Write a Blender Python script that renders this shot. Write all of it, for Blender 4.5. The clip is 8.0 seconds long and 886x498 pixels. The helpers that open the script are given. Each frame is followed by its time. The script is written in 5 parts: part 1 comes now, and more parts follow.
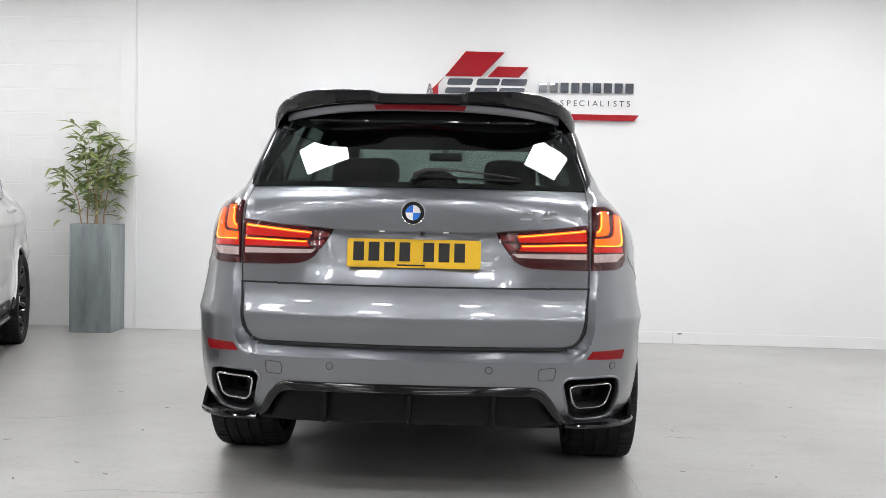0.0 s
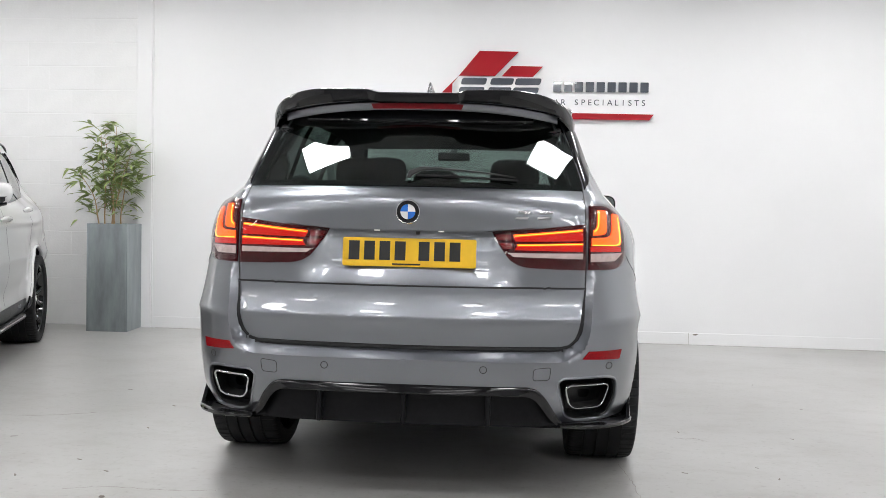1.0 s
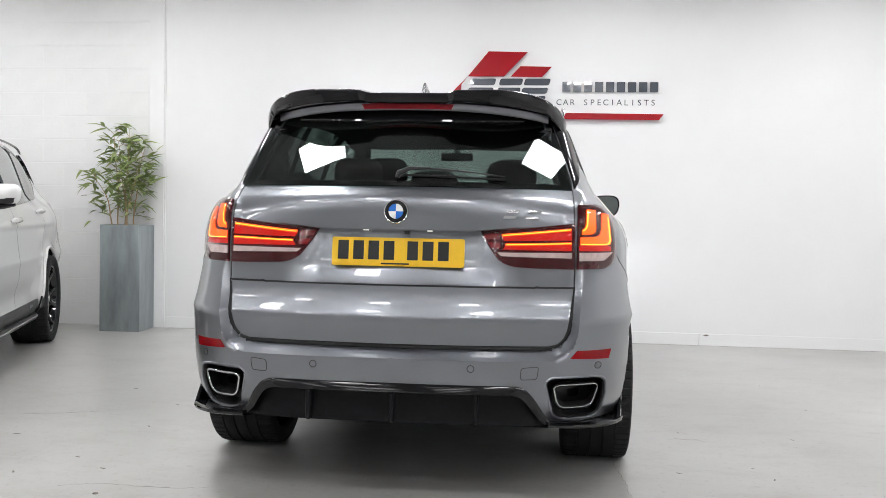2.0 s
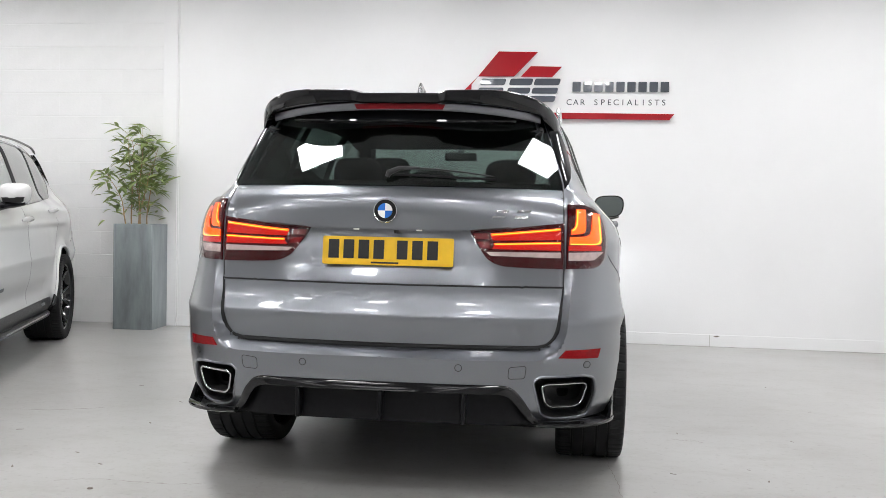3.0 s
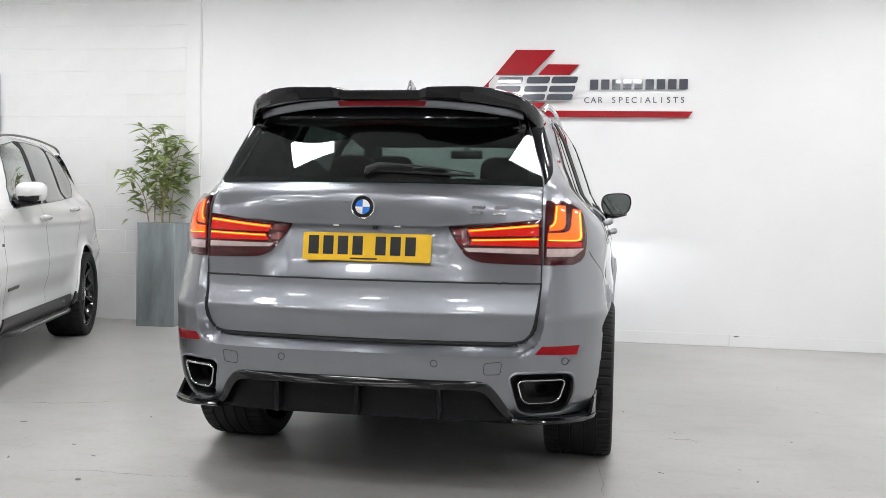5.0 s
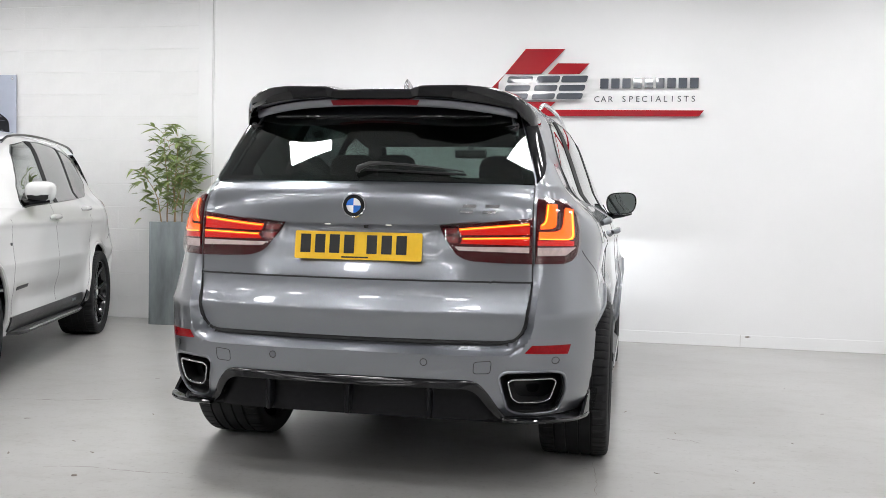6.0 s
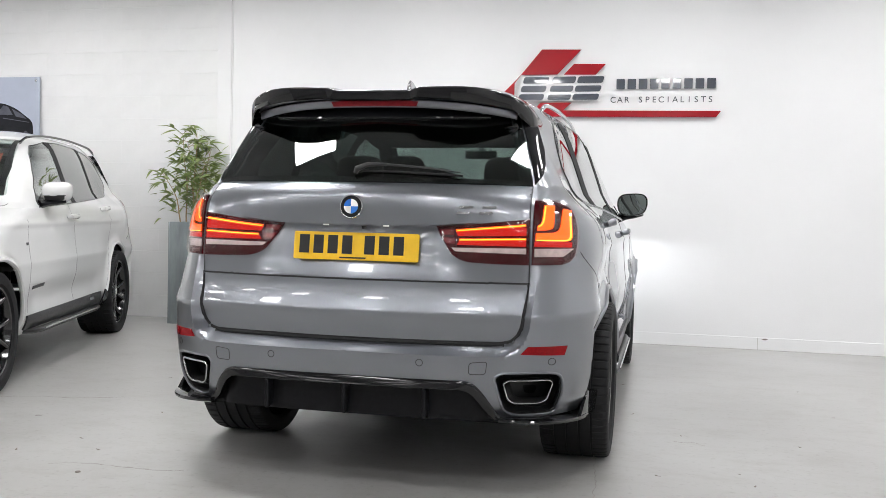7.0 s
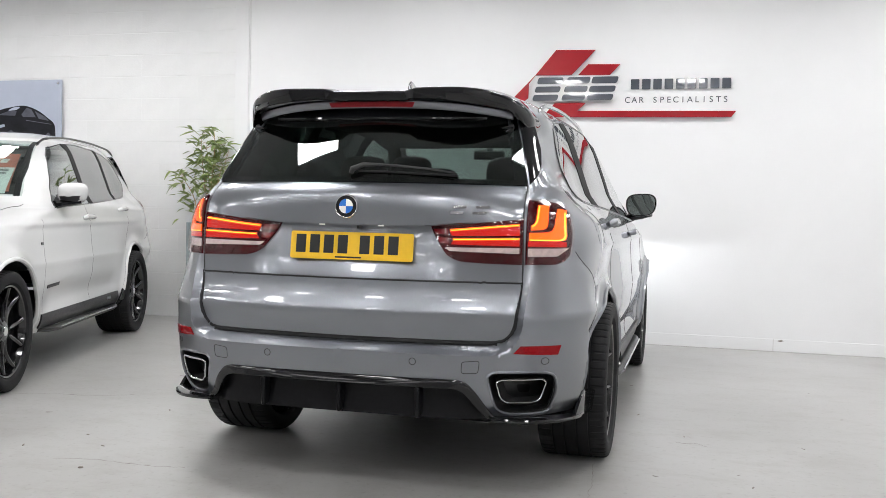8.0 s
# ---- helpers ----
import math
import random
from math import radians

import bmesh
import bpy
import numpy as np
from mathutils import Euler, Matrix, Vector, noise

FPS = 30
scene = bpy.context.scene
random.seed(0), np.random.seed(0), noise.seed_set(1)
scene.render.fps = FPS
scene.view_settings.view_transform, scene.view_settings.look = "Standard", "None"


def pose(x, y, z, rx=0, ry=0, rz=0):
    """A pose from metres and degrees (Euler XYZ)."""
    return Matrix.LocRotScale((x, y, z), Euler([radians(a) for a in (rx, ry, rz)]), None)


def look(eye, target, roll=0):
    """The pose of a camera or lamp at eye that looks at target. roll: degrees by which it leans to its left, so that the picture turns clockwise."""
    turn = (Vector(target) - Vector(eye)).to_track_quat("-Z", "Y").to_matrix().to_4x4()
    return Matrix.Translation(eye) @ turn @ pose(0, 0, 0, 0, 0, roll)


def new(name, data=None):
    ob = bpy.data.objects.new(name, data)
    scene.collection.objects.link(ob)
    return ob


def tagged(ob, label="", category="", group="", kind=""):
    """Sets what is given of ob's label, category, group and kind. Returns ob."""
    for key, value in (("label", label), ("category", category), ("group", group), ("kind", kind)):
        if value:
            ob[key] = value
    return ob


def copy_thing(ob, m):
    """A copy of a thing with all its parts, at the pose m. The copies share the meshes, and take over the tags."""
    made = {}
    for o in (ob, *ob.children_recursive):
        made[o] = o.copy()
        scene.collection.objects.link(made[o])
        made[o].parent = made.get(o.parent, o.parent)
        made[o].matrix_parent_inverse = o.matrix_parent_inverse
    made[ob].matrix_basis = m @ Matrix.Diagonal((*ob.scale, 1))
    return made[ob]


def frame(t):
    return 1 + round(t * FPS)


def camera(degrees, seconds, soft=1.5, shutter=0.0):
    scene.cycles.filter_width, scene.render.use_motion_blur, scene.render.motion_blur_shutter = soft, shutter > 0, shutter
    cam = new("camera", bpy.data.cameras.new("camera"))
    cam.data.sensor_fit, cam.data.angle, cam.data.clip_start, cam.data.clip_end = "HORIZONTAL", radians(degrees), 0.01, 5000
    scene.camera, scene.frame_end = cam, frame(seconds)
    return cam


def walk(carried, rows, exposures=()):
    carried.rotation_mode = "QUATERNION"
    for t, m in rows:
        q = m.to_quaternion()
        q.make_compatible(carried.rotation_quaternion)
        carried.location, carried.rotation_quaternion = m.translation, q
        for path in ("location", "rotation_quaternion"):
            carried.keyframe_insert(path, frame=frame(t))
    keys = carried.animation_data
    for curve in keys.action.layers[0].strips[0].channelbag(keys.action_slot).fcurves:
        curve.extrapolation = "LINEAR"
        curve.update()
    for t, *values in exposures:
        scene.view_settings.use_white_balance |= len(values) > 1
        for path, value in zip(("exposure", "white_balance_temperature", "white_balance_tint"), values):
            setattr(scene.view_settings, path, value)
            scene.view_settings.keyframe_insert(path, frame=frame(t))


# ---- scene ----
cam = camera(50.0, 8.0, soft=0.75)
PATH = [
    (0, (0.327, -3.565, 1.148), (0.209, -1.57, 1.073), 1.2),
    (0.5, (0.388, -3.552, 1.146), (0.238, -1.559, 1.072), 1.2),
    (1, (0.449, -3.546, 1.144), (0.274, -1.555, 1.069), 1.2),
    (1.5, (0.521, -3.545, 1.141), (0.32, -1.556, 1.067), 1.1),
    (3, (0.728, -3.543, 1.14), (0.45, -1.564, 1.066), 1.2),
    (3.5, (0.805, -3.544, 1.141), (0.5, -1.568, 1.067), 1.2),
    (4, (0.866, -3.535, 1.141), (0.539, -1.564, 1.067), 1.2),
    (4.5, (0.93, -3.524, 1.134), (0.579, -1.557, 1.06), 1.2),
    (6, (1.117, -3.486, 1.126), (0.695, -1.532, 1.05), 1.2),
    (6.5, (1.182, -3.478, 1.126), (0.73, -1.532, 1.051), 1.3),
    (7, (1.242, -3.467, 1.13), (0.76, -1.527, 1.054), 1.3),
    (7.5, (1.313, -3.46, 1.13), (0.8, -1.528, 1.056), 1.2),
    (8, (1.38, -3.453, 1.128), (0.839, -1.529, 1.053), 1.3),
]
walk(cam, [(t, look(eye, target, roll)) for t, eye, target, roll in PATH])


# ---- light and exposure ----
world = bpy.data.worlds.new("world")
scene.world = world
world.use_nodes = True
world.node_tree.nodes["Background"].inputs[0].default_value = (0.8, 0.85, 0.9, 1)
world.node_tree.nodes["Background"].inputs[1].default_value = 0.3
scene.view_settings.exposure = 0.0
PANEL_LIGHT = 42.5
HEADLAMP_WATTS = 7.0


# ---- materials ----
def mat(name, base, rough=0.5, metal=0.0, coat=0.0, spec=0.5, vary=0.06, scale=6.0, bump=0.0, bump_scale=60.0,
        rough_vary=0.08, emit=None, emit_strength=0.0, flake=0.0, random=0.0, stretch=(1, 1, 1)):
    m = bpy.data.materials.new(name)
    m.use_nodes = True
    nt = m.node_tree
    n, l = nt.nodes, nt.links
    b = n["Principled BSDF"]
    b.inputs["Roughness"].default_value = rough
    b.inputs["Metallic"].default_value = metal
    b.inputs["Coat Weight"].default_value = coat
    b.inputs["Coat Roughness"].default_value = 0.012
    b.inputs["Specular IOR Level"].default_value = spec
    tc = n.new("ShaderNodeTexCoord")
    mp = n.new("ShaderNodeMapping")
    mp.inputs["Scale"].default_value = stretch
    l.new(tc.outputs["Object"], mp.inputs["Vector"])
    no = n.new("ShaderNodeTexNoise")
    no.inputs["Scale"].default_value = scale
    no.inputs["Detail"].default_value = 6
    no.inputs["Roughness"].default_value = 0.6
    l.new(mp.outputs[0], no.inputs["Vector"])
    hi = tuple(min(1, c * (1 + vary)) for c in base)
    lo = tuple(c * (1 - vary) for c in base)
    rp = n.new("ShaderNodeValToRGB")
    rp.color_ramp.elements[0].position, rp.color_ramp.elements[1].position = 0.3, 0.7
    rp.color_ramp.elements[0].color, rp.color_ramp.elements[1].color = (*lo, 1), (*hi, 1)
    l.new(no.outputs["Fac"], rp.inputs["Fac"])
    colour = rp.outputs["Color"]
    if random:
        oi = n.new("ShaderNodeObjectInfo")
        mr = n.new("ShaderNodeMapRange")
        mr.inputs["To Min"].default_value, mr.inputs["To Max"].default_value = 1 - random, 1 + random
        l.new(oi.outputs["Random"], mr.inputs["Value"])
        mx = n.new("ShaderNodeVectorMath")
        mx.operation = "SCALE"
        l.new(colour, mx.inputs[0])
        l.new(mr.outputs[0], mx.inputs["Scale"])
        colour = mx.outputs[0]
    if flake:
        vo = n.new("ShaderNodeTexVoronoi")
        vo.inputs["Scale"].default_value = 900
        l.new(tc.outputs["Object"], vo.inputs["Vector"])
        fm = n.new("ShaderNodeMix")
        fm.data_type = "RGBA"
        fm.blend_type = "MULTIPLY"
        fm.inputs["Factor"].default_value = flake
        l.new(colour, fm.inputs["A"])
        l.new(vo.outputs["Color"], fm.inputs["B"])
        colour = fm.outputs["Result"]
    l.new(colour, b.inputs["Base Color"])
    if rough_vary:
        rr = n.new("ShaderNodeMapRange")
        rr.inputs["To Min"].default_value = max(0.02, rough * (1 - rough_vary * 2))
        rr.inputs["To Max"].default_value = min(1, rough * (1 + rough_vary * 2))
        l.new(no.outputs["Fac"], rr.inputs["Value"])
        l.new(rr.outputs[0], b.inputs["Roughness"])
    if bump:
        nb = n.new("ShaderNodeTexNoise")
        nb.inputs["Scale"].default_value = bump_scale
        nb.inputs["Detail"].default_value = 4
        l.new(mp.outputs[0], nb.inputs["Vector"])
        bp = n.new("ShaderNodeBump")
        bp.inputs["Strength"].default_value = 1.0
        bp.inputs["Distance"].default_value = bump
        l.new(nb.outputs["Fac"], bp.inputs["Height"])
        l.new(bp.outputs[0], b.inputs["Normal"])
    if emit:
        b.inputs["Emission Color"].default_value = (*emit, 1)
        b.inputs["Emission Strength"].default_value = emit_strength
    return m


def glass(name, tint, gloss=1.0, base=0.04, power=4.0):
    """Thin car glass: tinted see-through with a Fresnel gloss."""
    m = bpy.data.materials.new(name)
    m.use_nodes = True
    n, l = m.node_tree.nodes, m.node_tree.links
    n.remove(n["Principled BSDF"])
    tr = n.new("ShaderNodeBsdfTransparent")
    tr.inputs[0].default_value = (*tint, 1)
    gl = n.new("ShaderNodeBsdfGlossy")
    gl.inputs["Roughness"].default_value = 0.01
    gl.inputs["Color"].default_value = (gloss, gloss, gloss, 1)
    lw = n.new("ShaderNodeLayerWeight")
    lw.inputs["Blend"].default_value = 0.5
    pw = n.new("ShaderNodeMath")
    pw.operation = "POWER"
    pw.inputs[1].default_value = power
    fr = n.new("ShaderNodeMath")
    fr.operation = "MULTIPLY_ADD"
    fr.inputs[1].default_value, fr.inputs[2].default_value = 0.94 - base, base
    l.new(lw.outputs["Facing"], pw.inputs[0])
    l.new(pw.outputs[0], fr.inputs[0])
    mx = n.new("ShaderNodeMixShader")
    l.new(fr.outputs[0], mx.inputs[0])
    l.new(tr.outputs[0], mx.inputs[1])
    l.new(gl.outputs[0], mx.inputs[2])
    l.new(mx.outputs[0], n["Material Output"].inputs[0])
    return m


M = dict(
    grey_paint=mat("grey_metallic_paint", (0.242, 0.252, 0.278), 0.36, 0.90, 1.0, vary=0.03, scale=3, rough_vary=0.04, flake=0.15),
    white_paint=mat("white_paint", (0.66, 0.66, 0.655), 0.35, 0.0, 1.0, vary=0.02, scale=3),
    gloss_black=mat("gloss_black", (0.006, 0.006, 0.007), 0.06, 0.0, 0.0, vary=0.2, scale=10),
    carbon=mat("black_diffuser_panel", (0.006, 0.006, 0.007), 0.30, spec=0.15, vary=0.3, scale=50, bump=0.0003, bump_scale=500),
    satin_black=mat("satin_black", (0.016, 0.016, 0.017), 0.38, vary=0.2, scale=20, bump=0.0004, bump_scale=400),
    rubber=mat("rubber", (0.015, 0.015, 0.016), 0.68, spec=0.22, vary=0.25, scale=14, bump=0.0006, bump_scale=220),
    dark=mat("dark_lining", (0.012, 0.012, 0.013), 0.8, vary=0.3, scale=12),
    cloth=mat("dark_leather", (0.018, 0.017, 0.017), 0.5, vary=0.25, scale=20, bump=0.0006, bump_scale=300),
    chrome=mat("chrome", (0.82, 0.82, 0.83), 0.08, 1.0, vary=0.03),
    alu=mat("satin_aluminium", (0.62, 0.63, 0.64), 0.22, 1.0, vary=0.04, scale=20),
    rim=mat("black_alloy", (0.006, 0.006, 0.007), 0.14, 0.0, 0.6, vary=0.2, scale=15),
    disc=mat("brake_disc", (0.35, 0.34, 0.33), 0.35, 1.0, vary=0.15, scale=40),
    lamp_off=mat("lamp_lens_unlit", (0.20, 0.006, 0.010), 0.12, 0.0, 1.0, vary=0.2, scale=30),
    lamp_red=mat("lamp_lens_dark_red", (0.042, 0.001, 0.003), 0.10, 0.0, 0.0, spec=0.40, vary=0.25, scale=30),
    lamp_glow=mat("lamp_red_glow", (0.22, 0.002, 0.002), 0.3, 0.0, 0.0, spec=0.25, vary=0.15, scale=40, emit=(1.0, 0.014, 0.004), emit_strength=0.44),
    lamp_bar=mat("lamp_light_guide", (0.30, 0.05, 0.005), 0.3, 0.0, 0.0, spec=0.25, vary=0.05, emit=(1.0, 0.095, 0.002), emit_strength=2.2),
    lamp_edge=mat("lamp_light_edge", (0.3, 0.1, 0.01), 0.3, spec=0.25, emit=(1.0, 0.34, 0.03), emit_strength=3.6),
    lamp_white=mat("lamp_clear_lens", (0.62, 0.57, 0.57), 0.12, 0.0, 0.6, vary=0.2, scale=40),
    reflector=mat("red_reflector", (0.23, 0.002, 0.005), 0.14, 0.0, 0.0, spec=0.22, vary=0.25, scale=160),
    brake_red=mat("brake_lamp_red", (0.24, 0.006, 0.012), 0.3, 0.0, 0.0, spec=0.25, vary=0.2, scale=60),
    plate=mat("plate_yellow", (0.83, 0.50, 0.012), 0.32, 0.0, 0.3, vary=0.04, scale=30),
    ink=mat("plate_ink", (0.012, 0.012, 0.012), 0.3, vary=0.1),
    blue=mat("enamel_blue", (0.02, 0.16, 0.60), 0.12, 0.0, 1.0, vary=0.05),
    white=mat("enamel_white", (0.80, 0.80, 0.80), 0.15, 0.0, 1.0, vary=0.03),
    glass_dark=glass("privacy_glass", (0.47, 0.53, 0.51), 1.0, 0.070),
    lamp_lens=glass("lamp_lens", (1.0, .96, .95), .55, .035, 5.0),
    glass_clear=glass("tinted_glass", (0.80, 0.86, 0.84), 1.0, 0.10, 2.6),
    glass_side=glass("dark_side_glass", (0.16, 0.19, 0.18), 1.0, 0.07, 3.0),
    glass_screen=glass("windscreen_glass", (0.80, 0.86, 0.84)),
    mirror=mat("mirror_glass", (0.30, 0.34, 0.33), 0.02, 1.0, vary=0.01, rough_vary=0),
    headlamp=mat("headlamp_lens", (0.7, 0.72, 0.75), 0.08, 0.2, 1.0, vary=0.1),
    wall=mat("white_wall_paint", (0.80, 0.80, 0.805), 0.55, vary=0.018, scale=1.3, bump=0.0006, bump_scale=90),
    wall_back=mat("grey_wall_paint", (0.50, 0.50, 0.505), 0.6, vary=0.03, scale=1.3),
    block=mat("painted_block", (0.79, 0.79, 0.79), 0.62, vary=0.025, scale=5, bump=0.0016, bump_scale=70, random=0.008),
    mortar=mat("painted_mortar", (0.78, 0.78, 0.78), 0.7, vary=0.05, scale=8, bump=0.001),
    ceiling=mat("ceiling_paint", (0.34, 0.34, 0.345), 0.7, vary=0.03, scale=2),
    sign_red=mat("sign_red_acrylic", (0.33, 0.006, 0.013), 0.22, 0.0, 0.0, spec=0.25, vary=0.05, scale=4),
    sign_grey=mat("sign_slate_acrylic", (0.060, 0.068, 0.085), 0.14, 0.0, 0.6, vary=0.05, scale=4),
    sign_white=mat("sign_white_acrylic", (0.78, 0.78, 0.78), 0.2, 0.0, 0.4, vary=0.03),
    zinc=mat("galvanised_zinc", (0.30, 0.335, 0.345), 0.42, 0.55, 0.0, vary=0.22, scale=3.2, bump=0.0004, bump_scale=30, rough_vary=0.2, stretch=(3, 3, 0.7)),
    soil=mat("soil", (0.05, 0.035, 0.025), 0.9, vary=0.4, scale=40, bump=0.004, bump_scale=60),
    leaf=mat("bamboo_leaf", (0.25, 0.32, 0.105), 0.45, 0.0, 0.1, vary=0.35, scale=9, random=0.1),
    cane=mat("bamboo_cane", (0.38, 0.26, 0.14), 0.5, vary=0.25, scale=18),
    grime=mat("floor_edge_grime", (0.24, 0.21, 0.185), 0.8, vary=0.5, scale=9),
    poster=mat("poster_print", (0.44, 0.48, 0.58), 0.4, 0.0, 0.0, vary=0.08, scale=1.2),
    poster_car=mat("poster_dark_print", (0.012, 0.012, 0.016), 0.5, 0.0, 0.0, spec=0.2, vary=0.4, scale=6),
    poster_mid=mat("poster_grey_print", (0.10, 0.105, 0.13), 0.5, 0.0, 0.0, spec=0.2, vary=0.3, scale=6),
    plate_light=mat("plate_lamp_lens", (0.5, 0.5, 0.5), 0.2, emit=(1, 0.97, 0.9), emit_strength=0.6),
    card_red=mat("orange_red_card", (0.55, 0.10, 0.045), 0.5, vary=0.05),
    card_white=mat("price_card", (0.72, 0.76, 0.74), 0.5, vary=0.05),
)


def floor_material():
    """Light grey painted concrete: cloudy stains, fine specks, scuffs and a soft polish."""
    m = bpy.data.materials.new("painted_concrete")
    m.use_nodes = True
    n, l = m.node_tree.nodes, m.node_tree.links
    b = n["Principled BSDF"]
    tc = n.new("ShaderNodeTexCoord")
    big = n.new("ShaderNodeTexNoise")
    big.inputs["Scale"].default_value, big.inputs["Detail"].default_value = 0.7, 5
    fine = n.new("ShaderNodeTexNoise")
    fine.inputs["Scale"].default_value, fine.inputs["Detail"].default_value = 34, 6
    mp = n.new("ShaderNodeMapping")
    mp.inputs["Scale"].default_value = (1, 1.7, 1)
    mp.inputs["Rotation"].default_value = (0, 0, 0.5)
    scuff = n.new("ShaderNodeTexNoise")
    scuff.inputs["Scale"].default_value, scuff.inputs["Detail"].default_value = 2.6, 10
    scuff.inputs["Roughness"].default_value = 0.75
    l.new(tc.outputs["Object"], big.inputs["Vector"])
    l.new(tc.outputs["Object"], fine.inputs["Vector"])
    l.new(tc.outputs["Object"], mp.inputs["Vector"])
    l.new(mp.outputs[0], scuff.inputs["Vector"])
    r1 = n.new("ShaderNodeValToRGB")
    r1.color_ramp.elements[0].position, r1.color_ramp.elements[1].position = 0.32, 0.68
    r1.color_ramp.elements[0].color, r1.color_ramp.elements[1].color = (0.350, 0.345, 0.334, 1), (0.445, 0.44, 0.430, 1)
    l.new(big.outputs["Fac"], r1.inputs["Fac"])
    r2 = n.new("ShaderNodeValToRGB")
    r2.color_ramp.elements[0].position, r2.color_ramp.elements[1].position = 0.36, 0.52
    r2.color_ramp.elements[0].color, r2.color_ramp.elements[1].color = (0.86, 0.85, 0.835, 1), (1, 1, 1, 1)
    l.new(scuff.outputs["Fac"], r2.inputs["Fac"])
    r3 = n.new("ShaderNodeValToRGB")
    r3.color_ramp.elements[0].position, r3.color_ramp.elements[1].position = 0.30, 0.42
    r3.color_ramp.elements[0].color, r3.color_ramp.elements[1].color = (0.85, 0.845, 0.835, 1), (1, 1, 1, 1)
    l.new(fine.outputs["Fac"], r3.inputs["Fac"])
    colour = r1.outputs["Color"]
    for r in (r2, r3):
        mx = n.new("ShaderNodeMix")
        mx.data_type, mx.blend_type = "RGBA", "MULTIPLY"
        mx.inputs["Factor"].default_value = 1
        l.new(colour, mx.inputs["A"])
        l.new(r.outputs["Color"], mx.inputs["B"])
        colour = mx.outputs["Result"]
    l.new(colour, b.inputs["Base Color"])
    rr = n.new("ShaderNodeMapRange")
    rr.inputs["To Min"].default_value, rr.inputs["To Max"].default_value = 0.24, 0.36
    l.new(scuff.outputs["Fac"], rr.inputs["Value"])
    l.new(rr.outputs[0], b.inputs["Roughness"])
    b.inputs["Specular IOR Level"].default_value = 0.45
    bp = n.new("ShaderNodeBump")
    bp.inputs["Distance"].default_value = 0.0015
    l.new(big.outputs["Fac"], bp.inputs["Height"])
    l.new(bp.outputs[0], b.inputs["Normal"])
    return m


def lamp_material(strength):
    m = bpy.data.materials.new("led_panel_light")
    m.use_nodes = True
    n, l = m.node_tree.nodes, m.node_tree.links
    n.remove(n["Principled BSDF"])
    e = n.new("ShaderNodeEmission")
    e.inputs[0].default_value, e.inputs[1].default_value = (0.988, 0.985, 0.990, 1), strength
    l.new(e.outputs[0], n["Material Output"].inputs[0])
    return m


M["floor"] = floor_material()
M["led"] = lamp_material(PANEL_LIGHT)
M["tube"] = lamp_material(PANEL_LIGHT * 0.36)


